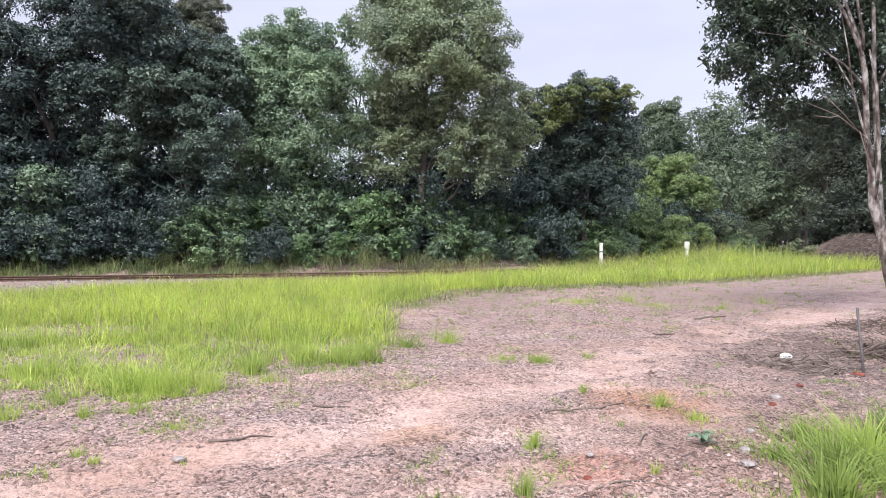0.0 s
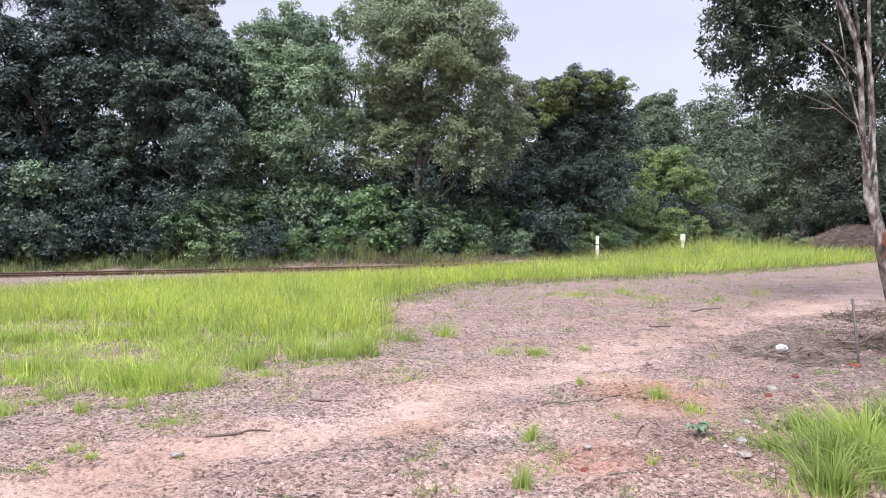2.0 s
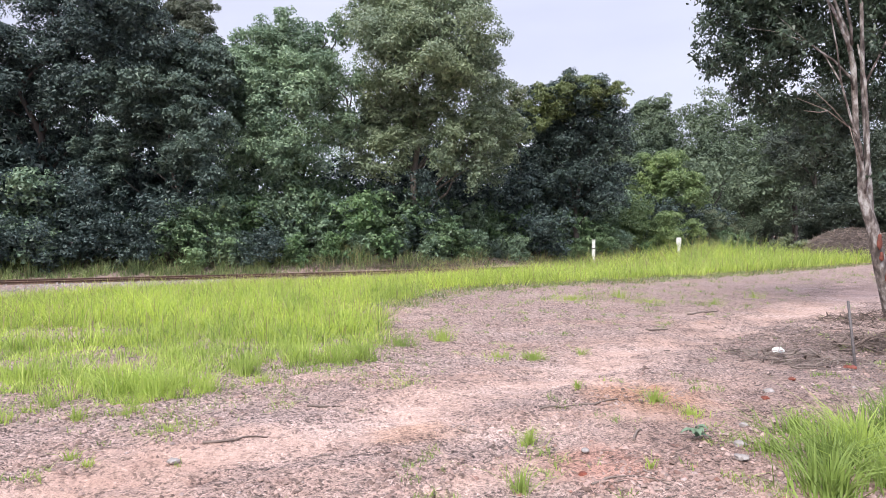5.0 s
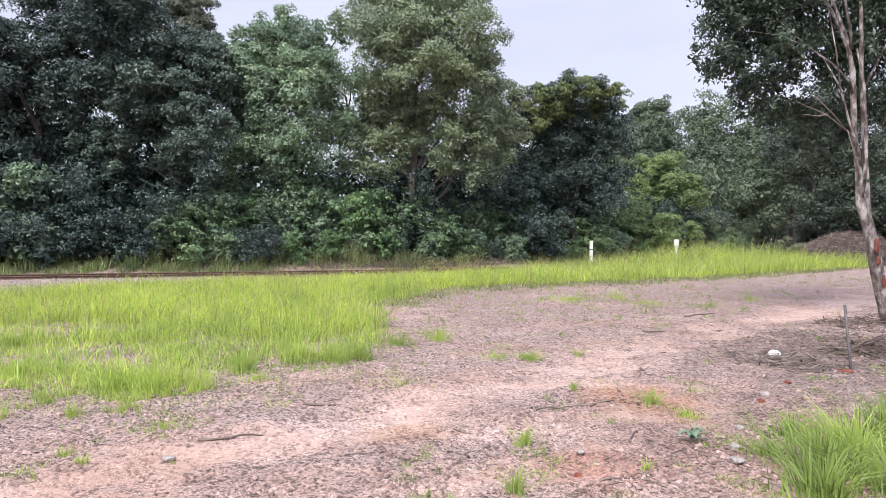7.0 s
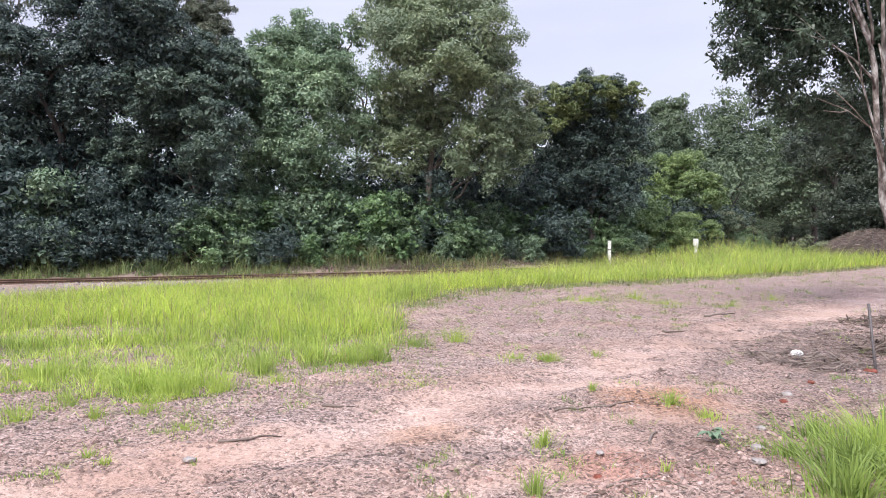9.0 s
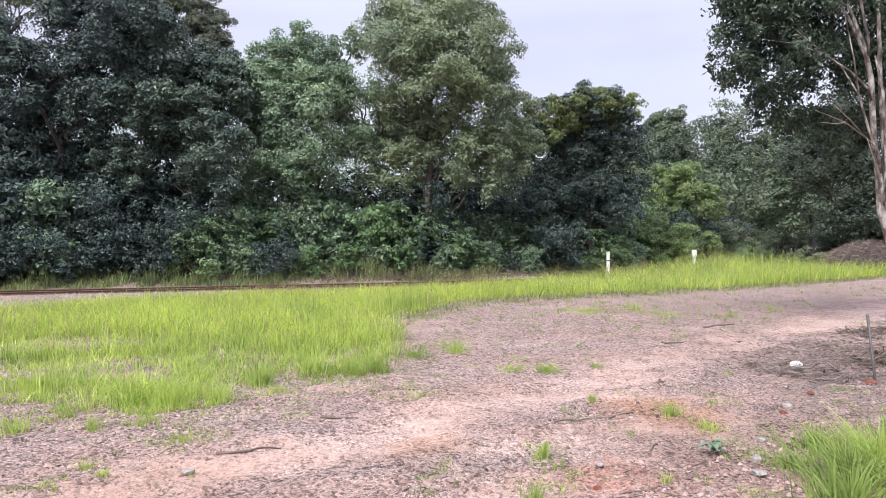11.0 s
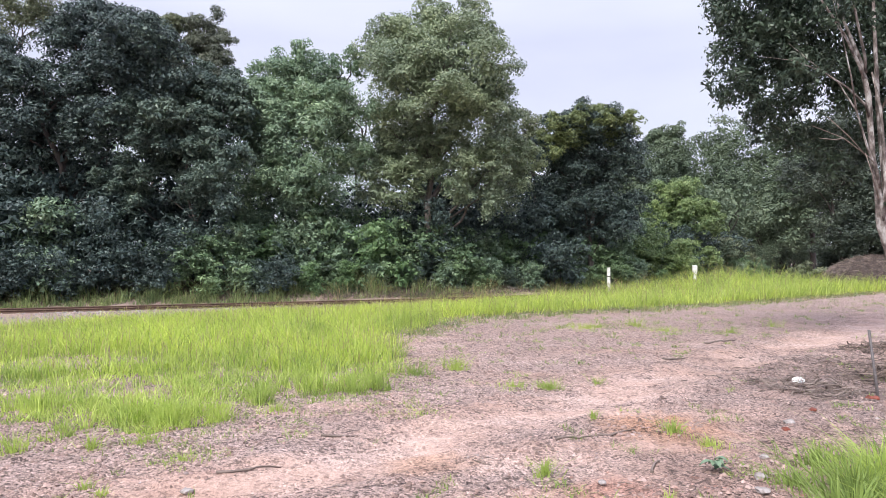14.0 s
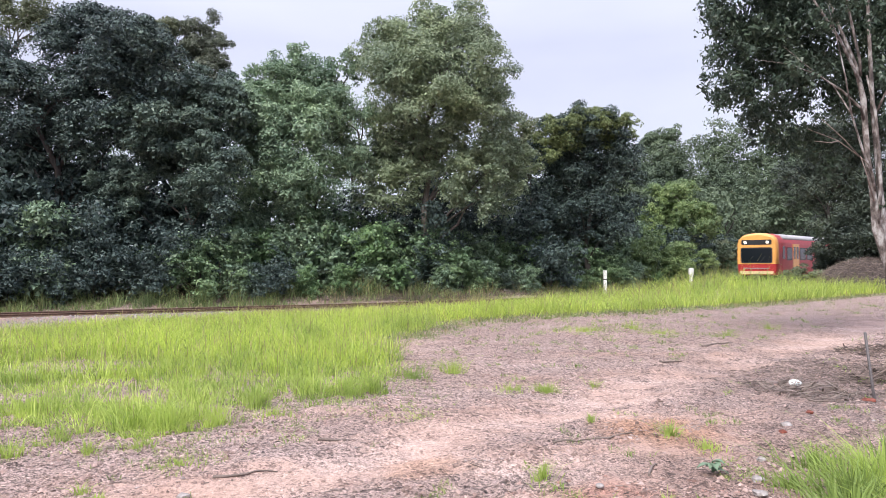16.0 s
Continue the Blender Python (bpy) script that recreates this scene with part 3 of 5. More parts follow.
    g = blades("seed_heads", x, y, (0.42 + 0.3 * smooth(2, 12, x)) * rng.uniform(0.8, 1.3, len(x)), 0.004 + 0.0003 * y, rng, M_SEED, lean=0.25)
    tagged(g, "thin pinkish-tan seed stalks rising over the grass", "grass", kind="stuff")
    # wisps on the bare clay
    n = 150000
    y = 4 + 22 * rng.uniform(size=n) ** 1.3
    x = rng.uniform(-0.72, 0.72, n) * (y + 1)
    patch = waves(x, y, 1.5, 15) + 0.7 * waves(x, y, 0.45, 16) - 1.2 * np.exp(-(((y - x) * 0.7071 - 4.45) / 0.5) ** 2)
    fringe = inside(x - 0.8, y + 1.3, GRASS_EDGE) & (rng.uniform(size=n) < 0.5) & (waves(x, y, 0.7, 62) > -0.2)
    keep = (fringe | (patch + 0.25 * smooth(10, 15, y) * smooth(9, 3, x) > 0.72)) & ~inside(x, y, GRASS_EDGE) & (side_of(x, y) > 4)
    x, y = x[keep], y[keep]
    g = blades("sparse_grass", x, y, rng.uniform(0.015, 0.075, len(x)) * (1 + 0.5 * smooth(10, 16, y)), 0.004 + 0.0006 * y, rng, M_LUSH, lean=1.3)
    tagged(g, "short sparse grass scattered over the clay", "grass", kind="stuff")
    # low weeds and dead stalks fraying the edge of the long grass
    n = 60000
    y = 12 + 22 * rng.uniform(size=n)
    x = rng.uniform(-0.1, 0.72, n) * (y + 1)
    keep = inside(x - 0.5, y + 1.5, GRASS_EDGE) & ~inside(x, y - 0.3, GRASS_EDGE) & (waves(x, y, 1.0, 63) + 0.6 * waves(x, y, 0.35, 64) > -0.1) & (side_of(x, y) > 4)
    x, y = x[keep], y[keep]
    dead = rng.uniform(size=len(x)) < 0.35
    for name, pick, mat, label in (("low_weeds", ~dead, M_VERGE, "low ragged weeds along the edge of the long grass"), ("dead_stalks", dead, M_DRY, "dead bent stalks along the edge of the long grass")):
        g = blades(name, x[pick], y[pick], rng.uniform(0.05, 0.2, pick.sum()), 0.005 + 0.0006 * y[pick], rng, mat, lean=1.3)
        tagged(g, label, "grass", kind="stuff")
    # a short carpet below the long grass at the clearing's edge
    n = 80000
    y = 6.0 + 12 * rng.uniform(size=n) ** 1.3
    x = rng.uniform(-0.74, 0.1, n) * (y + 2)
    wob = 0.4 * waves(x, y, 0.9, 27)
    keep = inside(x + wob, y + 0.35 + wob, GRASS_EDGE) & (waves(x, y, 0.8, 28) + 0.6 * waves(x, y, 0.3, 29) > -0.2)
    for hx, hy, hr in HOLES:
        keep &= (np.hypot((x - hx) * 0.8, y - hy) > hr * (1 + 0.35 * waves(x, y, 0.5, 25))) | (rng.uniform(size=n) < 0.7)
    x, y = x[keep], y[keep]
    g = blades("short_grass", x, y, rng.uniform(0.03, 0.14, len(x)), 0.006 + 0.0007 * y, rng, M_FRESH, lean=1.2)
    tagged(g, "short green grass carpeting the clearing's edge", "grass", kind="stuff")
    # rank growth on the far side of the railway
    n = 34000
    s = rng.uniform(-34, 36, n)
    c = np.array([track_at(v) for v in s])
    off = rng.uniform(1.6, 3.9, n)
    x, y = c[:, 0] - off * np.sin(c[:, 2]), c[:, 1] + off * np.cos(c[:, 2])
    h = rng.uniform(0.3, 1.25, n) * (0.8 + 0.5 * waves(x, y, 3, 17)) * (0.4 + 0.6 * smooth(1.7, 3.0, off))
    keep = waves(x, y, 1.6, 65) + 0.6 * waves(x, y, 0.5, 66) + rng.normal(0, 0.25, n) > -0.15
    x, y, h, s, n = x[keep], y[keep], h[keep] * 1.1, s[keep], keep.sum()
    dry = rng.uniform(size=n) < 0.08 + 0.28 * smooth(-4, 4, s)
    g = blades("verge_grass", x[~dry], y[~dry], h[~dry], 0.026 + 0 * h[~dry], rng, M_VERGE, lean=0.8)
    tagged(g, "rank green grass along the far side of the railway", "grass", kind="stuff")
    g = blades("verge_stalks", x[dry], y[dry], h[dry], 0.016 + 0 * h[dry], rng, M_DRY, lean=0.5)
    tagged(g, "dry brown grass stalks along the far side of the railway", "grass", kind="stuff")


build_grass()


# ---- railway ----
def rail_mesh(name, offset, parent):
    prof = [(-0.065, -0.15), (0.065, -0.15), (0.065, -0.138), (0.012, -0.115), (0.012, -0.045), (0.034, -0.035), (0.034, -0.004), (0.026, 0), (-0.026, 0), (-0.034, -0.004), (-0.034, -0.035), (-0.012, -0.045), (-0.012, -0.115), (-0.065, -0.138)]
    v, f, k = [], [], len(prof)
    ss = np.arange(-60, 450, 2.0)
    for s in ss:
        x, y, th = track_at(s)
        for a, b in prof:
            v.append((x - (offset + a) * math.sin(th), y + (offset + a) * math.cos(th), -0.25 + b))
    for i in range(len(ss) - 1):
        for j in range(k):
            f.append((i * k + j, (i + 1) * k + j, (i + 1) * k + (j + 1) % k, i * k + (j + 1) % k))
    return mesh_of(name, v, f, M_RUST, parent)


railway = tagged(empty("railway_track", "rusty single-line railway track on grey ballast", "railway track", (0, 0, 0)), kind="structure")
rail_mesh("rail", -0.555, railway)
rail_mesh("rail", 0.555, railway)
bm = bmesh.new()
box(bm, (-1.05, -0.115, -0.12), (1.05, 0.115, 0.0), 0.012)
sleeper = part("sleeper", bm, M_SLEEPER, railway)
for k in range(150):
    x, y, th = track_at(-48 + k * 0.68)
    ob = sleeper if k == 0 else sleeper.copy()
    if k:
        scene.collection.objects.link(ob)
    ob.matrix_local = Matrix.Translation((x, y, -0.398)) @ Euler((0, 0, th + math.pi / 2)).to_matrix().to_4x4()


def scatter_stones(name, x, y, size, rng, material, label, category, flat=0.6):
    """Angular stones: squashed octahedra turned at random."""
    n = len(x)
    o = np.stack([x, y, land(x, y) - size * 0.05], axis=1)
    base = np.array([(1, 0, 0), (0, 1, 0), (-1, 0, 0), (0, -1, 0), (0.35, 0.1, flat), (-0.4, -0.1, flat * 0.9)])
    a = rng.uniform(0, 6.28, n)
    p = base[None] * rng.uniform(0.55, 1.35, (n, 6, 3)) * size[:, None, None]
    ca, sa = np.cos(a)[:, None], np.sin(a)[:, None]
    q = np.stack([p[..., 0] * ca - p[..., 1] * sa, p[..., 0] * sa + p[..., 1] * ca, p[..., 2] + p[..., 0] * rng.uniform(-0.3, 0.3, (n, 1))], axis=2) + o[:, None]
    tri = np.array([(0, 1, 4), (1, 2, 5), (2, 3, 5), (3, 0, 4), (1, 5, 4), (3, 4, 5)])
    f = (np.arange(n)[:, None, None] * 6 + tri[None]).reshape(-1, 3)
    return tagged(mesh_of(name, q.reshape(-1, 3), f, material), label, category, kind="stuff")


def build_stones():
    rng = np.random.default_rng(5)
    n = 15000
    s = rng.uniform(-34, 34, n)
    c = np.array([track_at(v) for v in s])
    off = rng.uniform(-2.2, 9.5, n)
    x, y = c[:, 0] + off * np.sin(c[:, 2]), c[:, 1] - off * np.cos(c[:, 2])
    keep = (off < 2.2) | (x < -8)
    scatter_stones("ballast", x[keep], y[keep], rng.uniform(0.025, 0.055, keep.sum()), rng, M_STONE, "grey crushed-stone ballast round and beside the rails", "gravel", 0.9)
    n = 110000
    y = 3.6 + 16 * rng.uniform(size=n) ** 1.6
    x = rng.uniform(-0.72, 0.72, n) * (y + 1)
    w = (y - x) * 0.7071
    keep = ~inside(x, y, GRASS_EDGE) & (waves(x, y, 1.3, 30) + 0.6 * waves(x, y, 0.4, 31) - 1.5 * np.exp(-((w - 4.45) / 0.45) ** 2) - 0.9 * np.exp(-((w - 2.7) / 0.35) ** 2) + rng.normal(0, 0.3, n) > -0.05)
    x, y = x[keep], y[keep]
    clod = rng.uniform(size=len(x)) < 0.86
    scatter_stones("clods", x[clod], y[clod], 0.006 + 0.024 * rng.uniform(size=clod.sum()) ** 3.5, rng, M_CLOD, "crumbled clods of pinkish-brown clay", "soil", 0.7)
    x, y = x[~clod], y[~clod]
    n = 420
    a, r = rng.uniform(0, 6.28, n), np.sqrt(rng.uniform(size=n))
    px, py = 1.5 + 1.3 * r * np.cos(a), 4.55 + 0.75 * r * np.sin(a)
    scatter_stones("broken_stone", px, py, 0.006 + 0.026 * rng.uniform(size=n) ** 3, rng, M_RED_STONE, "broken reddish and grey stones pressed into the clay", "gravel", 0.5)
    scatter_stones("pebbles", x, y, 0.005 + 0.02 * rng.uniform(size=len(x)) ** 5, rng, M_PEBBLE, "small pink and grey pebbles strewn over the clay", "gravel")


build_stones()


def scatter_sticks(name, x, y, z, length, thick, rng, material, label, category, tilt=0.1):
    """Twigs and strips of bark: thin bent three-sided bars."""
    n = len(x)
    a, t = rng.uniform(0, 6.28, n), rng.normal(0, tilt, n)
    d = np.stack([np.cos(a) * np.cos(t), np.sin(a) * np.cos(t), np.sin(t)], axis=1)
    s = np.stack([-np.sin(a), np.cos(a), 0 * a], axis=1)
    o = np.stack([x, y, z + thick * 0.5], axis=1)
    kink = s * (length * rng.uniform(-0.15, 0.15, n))[:, None]
    v = []
    for k, kk, w in ((-0.5, 0, 0.8), (0.0, 1, 1.0), (0.5, 0, 0.4)):
        c = o + d * (length * k)[:, None] + kink * kk
        for ax, az in ((-1, -0.5), (1, -0.5), (0, 0.8)):
            v.append(c + s * (thick * ax * w)[:, None] + np.array([0, 0, 1]) * (thick * az * w)[:, None])
    v = np.stack(v, axis=1).reshape(-1, 3)
    quad = np.array([(0, 1, 4, 3), (1, 2, 5, 4), (2, 0, 3, 5), (3, 4, 7, 6), (4, 5, 8, 7), (5, 3, 6, 8)])
    f = (np.arange(n)[:, None, None] * 9 + quad[None]).reshape(-1, 4)
    return tagged(mesh_of(name, v, f, material), label, category, kind="stuff")


def build_litter():
    rng = np.random.default_rng(6)
    n = 17000
    y = 3.6 + 24 * rng.uniform(size=n) ** 1.4
    x = rng.uniform(-0.72, 0.72, n) * (y + 1)
    keep = ~inside(x, y, GRASS_EDGE) & (waves(x, y, 1.7, 33) + 0.6 * waves(x, y, 0.5, 34) - 1.3 * np.exp(-((((y - x) * 0.707 - 4.45) / 0.45) ** 2)) + rng.normal(0, 0.25, n) > -0.05)
    x, y = x[keep], y[keep]
    scatter_sticks("leaf_litter", x, y, land(x, y), 0.02 + 0.13 * rng.uniform(size=len(x)) ** 3, rng.uniform(0.002, 0.006, len(x)), rng, M_TWIG, "grey-brown twigs and bark strips littering the clay", "leaf litter")


    n = 5200
    a, r = rng.uniform(0, 6.28, n), np.abs(rng.normal(0, 0.5, n))
    x, y = 6.9 + 2.6 * r * np.cos(a), 9.6 + 2.0 * r * np.sin(a)
    scatter_sticks("bark_litter", x, y, land(x, y), rng.uniform(0.03, 0.14, n), rng.uniform(0.004, 0.011, n), rng, M_BRUSH, "dark shed bark strewn below the gum tree", "bark litter", 0.15)


build_litter()


def dead_brush():
    """Brown dead stalks standing along the far side of the line."""
    rng = np.random.default_rng(8)
    n = 1500
    s = rng.uniform(1, 15, n)
    c = np.array([track_at(v) for v in s])
    off = rng.uniform(1.9, 3.6, n)
    x, y = c[:, 0] - off * np.sin(c[:, 2]), c[:, 1] + off * np.cos(c[:, 2])
    scatter_sticks("dead_brush", x, y, land(x, y) + 0.2, rng.uniform(0.3, 0.95, n), rng.uniform(0.005, 0.012, n), rng, M_BRUSH, "brown dead stalks and twigs beside the line", "dead brush", 0.75)


dead_brush()

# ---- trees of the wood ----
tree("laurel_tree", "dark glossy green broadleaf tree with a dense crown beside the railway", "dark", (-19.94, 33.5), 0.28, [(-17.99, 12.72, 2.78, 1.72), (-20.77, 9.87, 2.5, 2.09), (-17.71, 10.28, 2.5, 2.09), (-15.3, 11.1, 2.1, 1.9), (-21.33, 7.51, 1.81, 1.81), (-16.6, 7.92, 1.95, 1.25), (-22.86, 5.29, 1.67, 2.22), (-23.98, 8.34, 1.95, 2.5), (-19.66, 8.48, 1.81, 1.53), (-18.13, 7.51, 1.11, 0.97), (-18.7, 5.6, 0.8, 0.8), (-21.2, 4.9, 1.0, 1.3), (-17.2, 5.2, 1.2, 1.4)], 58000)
tree("laurel_tree", "dark green broadleaf tree with a pale forked trunk behind the railway", "slate", (-13.43, 33.8), 0.11, [(-13.23, 10.36, 2.24, 1.68), (-14.22, 8.26, 2.1, 1.4), (-11.69, 8.4, 1.54, 2.1), (-11.41, 5.88, 1.68, 2.24), (-12.4, 5.0, 1.2, 1.0), (-16.04, 5.32, 1.4, 1.4), (-13.7, 7.2, 2.0, 1.4)], 40000)
tree("open_crowned_tree", "tall open-crowned tree with bare dark limbs against the sky", "olive", (-27.92, 43), 0.22, [(-27.02, 17.72, 2.14, 0.89), (-28.45, 16.11, 1.25, 1.07), (-26.13, 16.65, 0.89, 1.07)], 4500)
tree("feathery_tree", "tall thin-crowned olive-green tree behind the darker ones", "olive", (-19.0, 44), 0.16, [(-19.4, 16.3, 1.2, 1.5), (-17.9, 16.4, 0.9, 1.2), (-18.6, 14.4, 1.5, 1.5)], 8000)
tree("she_oak_tree", "tall feathery brownish-green tree standing behind the darker ones", "feather", (-15.95, 44), 0.2, [(-16.5, 16.63, 1.39, 1.53), (-14.96, 14.81, 1.02, 2.19), (-17.04, 14.45, 1.1, 2.19), (-15.58, 12.26, 1.64, 2.19), (-15.7, 16.0, 0.9, 1.3), (-15.1, 13.4, 1.2, 1.6)], 16000)
tree("broadleaf_tree", "mid-green broadleaf tree with a ragged pointed top", "mid", (-8.64, 37), 0.18, [(-8.03, 11.95, 1.54, 1.47), (-9.66, 11.18, 1.29, 1.29), (-6.49, 10.88, 1.07, 1.38), (-8.64, 8.58, 2.61, 2.0), (-10.33, 6.89, 1.69, 2.3), (-7.87, 5.67, 2.3, 2.15), (-5.72, 8.12, 1.54, 2.76), (-11.1, 9.65, 0.92, 1.38), (-5.32, 12.41, 0.98, 1.07), (-9.87, 3.52, 1.84, 1.23), (-8.8, 10.72, 2.3, 1.54), (-7.1, 9.5, 1.84, 1.54)], 44000)
tree("camphor_tree", "tall grey-green tree with billowing crown and leaning pale trunk", "grey", (-1.04, 38), 0.24, [(-0.82, 13.96, 3.0, 1.96), (-3.03, 13.49, 1.42, 1.89), (1.93, 13.17, 1.2, 2.21), (-0.98, 10.81, 3.78, 2.21), (-3.51, 8.77, 1.89, 2.37), (1.55, 9.08, 2.05, 2.52), (-0.98, 8.14, 2.05, 1.58), (-3.98, 6.09, 1.42, 1.89), (2.97, 6.4, 1.42, 2.52), (1.23, 5.77, 1.73, 1.89), (4.07, 7.03, 0.95, 1.26), (-2.56, 5.77, 1.26, 1.58), (-2.08, 7.51, 1.42, 1.26), (0.13, 6.72, 1.26, 1.42)], 66000)
tree("bare_branched_tree", "thin grey-green tree with many bare twigs", "olive", (5.2, 45), 0.14, [(4.83, 10.45, 1.31, 1.42), (5.76, 9.52, 0.93, 1.87), (4.26, 8.03, 1.31, 1.87)], 6000)
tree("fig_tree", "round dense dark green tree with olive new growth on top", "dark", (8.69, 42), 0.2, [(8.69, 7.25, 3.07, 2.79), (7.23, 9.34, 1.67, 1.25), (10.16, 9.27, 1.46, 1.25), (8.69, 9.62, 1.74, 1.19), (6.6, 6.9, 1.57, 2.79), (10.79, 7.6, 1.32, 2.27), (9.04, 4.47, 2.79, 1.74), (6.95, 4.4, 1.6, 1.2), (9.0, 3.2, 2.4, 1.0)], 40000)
tree("forest_tree", "distant muted green tree with a domed crown", "far", (22.34, 70), 0.25, [(22.52, 13.42, 2.32, 1.86), (21.18, 9.83, 2.61, 3.2), (23.22, 10.99, 2.32, 2.32)], 9000)
tree("forest_tree", "distant muted green tree with a domed crown", "far", (30.08, 74), 0.25, [(29.96, 13.48, 3.38, 2.21), (27.93, 10.29, 3.07, 3.07), (32.85, 10.6, 2.76, 3.07), (30.08, 7.84, 4.3, 3.07)], 12000)
tree("forest_tree", "distant muted green tree with a domed crown", "far", (34.95, 72), 0.25, [(34.05, 11.55, 2.15, 1.79), (35.85, 8.57, 2.99, 2.99), (32.86, 7.08, 2.69, 2.99)], 9000)
tree("forest_tree", "distant muted green tree with a low crown", "far", (18.03, 64), 0.25, [(17.5, 9.13, 2.12, 2.39), (18.57, 5.94, 2.66, 2.92), (16.44, 11.25, 1.06, 1.59)], 9000)
tree("young_tree", "light yellowish-green young tree with a rounded crown", "light", (17.21, 50), 0.1, [(17.08, 6.17, 1.58, 1.41), (18.04, 4.38, 1.74, 1.49), (16.17, 4.18, 1.49, 1.49), (18.87, 5.01, 0.91, 0.91)], 13000)
tree("forest_tree", "distant dark green tree beyond the curve of the railway", "far", (32.42, 62), 0.25, [(32.42, 11.97, 3.09, 1.65), (31.9, 8.38, 3.09, 3.09), (34.48, 10.43, 2.57, 3.09), (30.36, 4.78, 2.57, 2.57)], 12000)
tree("wattle_tree", "dark fine-leaved tree at the edge of the wood", "dim", (23.82, 41), 0.18, [(23.31, 5.76, 1.87, 2.55), (22.8, 3.04, 1.36, 1.53), (25.19, 7.12, 2.38, 3.06), (24.5, 3.04, 2.04, 1.87), (25.87, 4.4, 2.04, 2.72), (22.6, 8.5, 1.8, 2.2), (21.4, 6.4, 1.3, 1.8)], 30000)
tree("wattle_tree", "dark fine-leaved tree at the edge of the wood", "dim", (27.23, 40), 0.2, [(27.23, 8.64, 2.99, 2.99), (26.57, 4.33, 2.66, 2.66), (29.56, 5.99, 2.66, 3.32)], 16000)
tree("forest_tree", "dark tree standing deep in the wood", "dark", (-31.78, 46), 0.2, [(-31.78, 12.65, 2.06, 3.15), (-33.5, 8.87, 1.92, 3.78), (-30.05, 8.87, 1.92, 3.78), (-31.78, 5.73, 2.89, 2.77)], 4600)
tree("forest_tree", "mid-green tree standing deep in the wood", "mid", (-21.9, 48), 0.2, [(-21.9, 11.43, 2.39, 2.99), (-23.4, 7.85, 1.6, 3.59), (-19.9, 7.85, 2.23, 3.59), (-21.9, 4.87, 2.6, 2.63)], 4600)
tree("forest_tree", "dark tree standing deep in the wood", "dark", (-18.6, 47), 0.2, [(-18.6, 11.23, 2.22, 2.93), (-20.45, 7.72, 2.08, 3.51), (-16.74, 7.72, 2.08, 3.51), (-18.6, 4.8, 3.11, 2.57)], 4600)
tree("forest_tree", "mid-green tree standing deep in the wood", "mid", (-12.85, 46), 0.2, [(-12.85, 10.45, 1.72, 2.67), (-14.28, 7.25, 1.6, 3.21), (-11.41, 7.25, 1.6, 3.21), (-12.85, 4.58, 2.4, 2.35)], 4600)
tree("forest_tree", "mid-green tree standing deep in the wood", "mid", (-6.42, 48), 0.2, [(-6.42, 11.83, 1.91, 2.99), (-8.02, 8.25, 1.78, 3.59), (-4.83, 8.25, 1.78, 3.59), (-6.42, 5.27, 2.68, 2.63)], 4600)
tree("forest_tree", "dark tree standing deep in the wood", "dark", (0.79, 50), 0.2, [(0.79, 11.32, 2.49, 2.8), (-1.29, 7.97, 2.32, 3.36), (2.87, 7.97, 2.32, 3.36), (0.79, 5.17, 3.49, 2.46)], 4600)
tree("forest_tree", "muted tree standing deep in the wood", "far", (7.18, 58), 0.2, [(7.18, 10.05, 2.02, 2.47), (5.5, 7.09, 1.89, 2.96), (8.87, 7.09, 1.89, 2.96), (7.18, 4.63, 2.83, 2.17)], 4600)
tree("forest_tree", "muted tree standing deep in the wood", "far", (14.38, 62), 0.2, [(14.38, 8.89, 2.47, 2.06), (12.32, 6.43, 2.31, 2.47), (16.44, 6.43, 2.31, 2.47), (14.38, 4.37, 3.46, 1.81)], 4600)
tree("forest_tree", "muted tree standing deep in the wood", "far", (34.34, 92), 0.2, [(34.34, 10.78, 4.58, 2.77), (30.51, 7.46, 4.28, 3.32), (38.16, 7.46, 4.28, 3.32), (34.34, 4.7, 6.41, 2.44)], 4600)
tree("forest_tree", "muted tree standing deep in the wood", "far", (45.04, 92), 0.2, [(45.04, 11.06, 4.12, 2.86), (41.6, 7.63, 3.85, 3.44), (48.49, 7.63, 3.85, 3.44), (45.04, 4.78, 5.77, 2.52)], 4600)
tree("forest_tree", "muted tree standing deep in the wood", "far", (65.74, 110), 0.2, [(65.74, 17.01, 5.48, 4.79), (61.17, 11.26, 5.11, 5.75), (70.32, 11.26, 5.11, 5.75), (65.74, 6.48, 7.67, 4.22)], 4600)

fig = bpy.data.objects["fig_tree"]
rng_top = np.random.default_rng(77)
tips = []
for cx, cz, rx, rz, k in ((-1.6, 9.3, 1.7, 1.1, 12), (0.1, 9.9, 2.0, 0.8, 13), (1.7, 9.5, 1.3, 0.8, 8), (-2.6, 8.2, 0.9, 1.1, 6)):
    tips += crown_puffs((cx, -0.9, cz), (rx, 1.6, rz), k, rng_top, 0.42)[1]
at, out = puff_points(tips, 19000, rng_top, 0.66, 1.15, 0.85, 0.85)
leaves("new_growth", at, out, 0.14, 0.085, rng_top, LEAF["new"], fig, "olive-green new leaves on top")


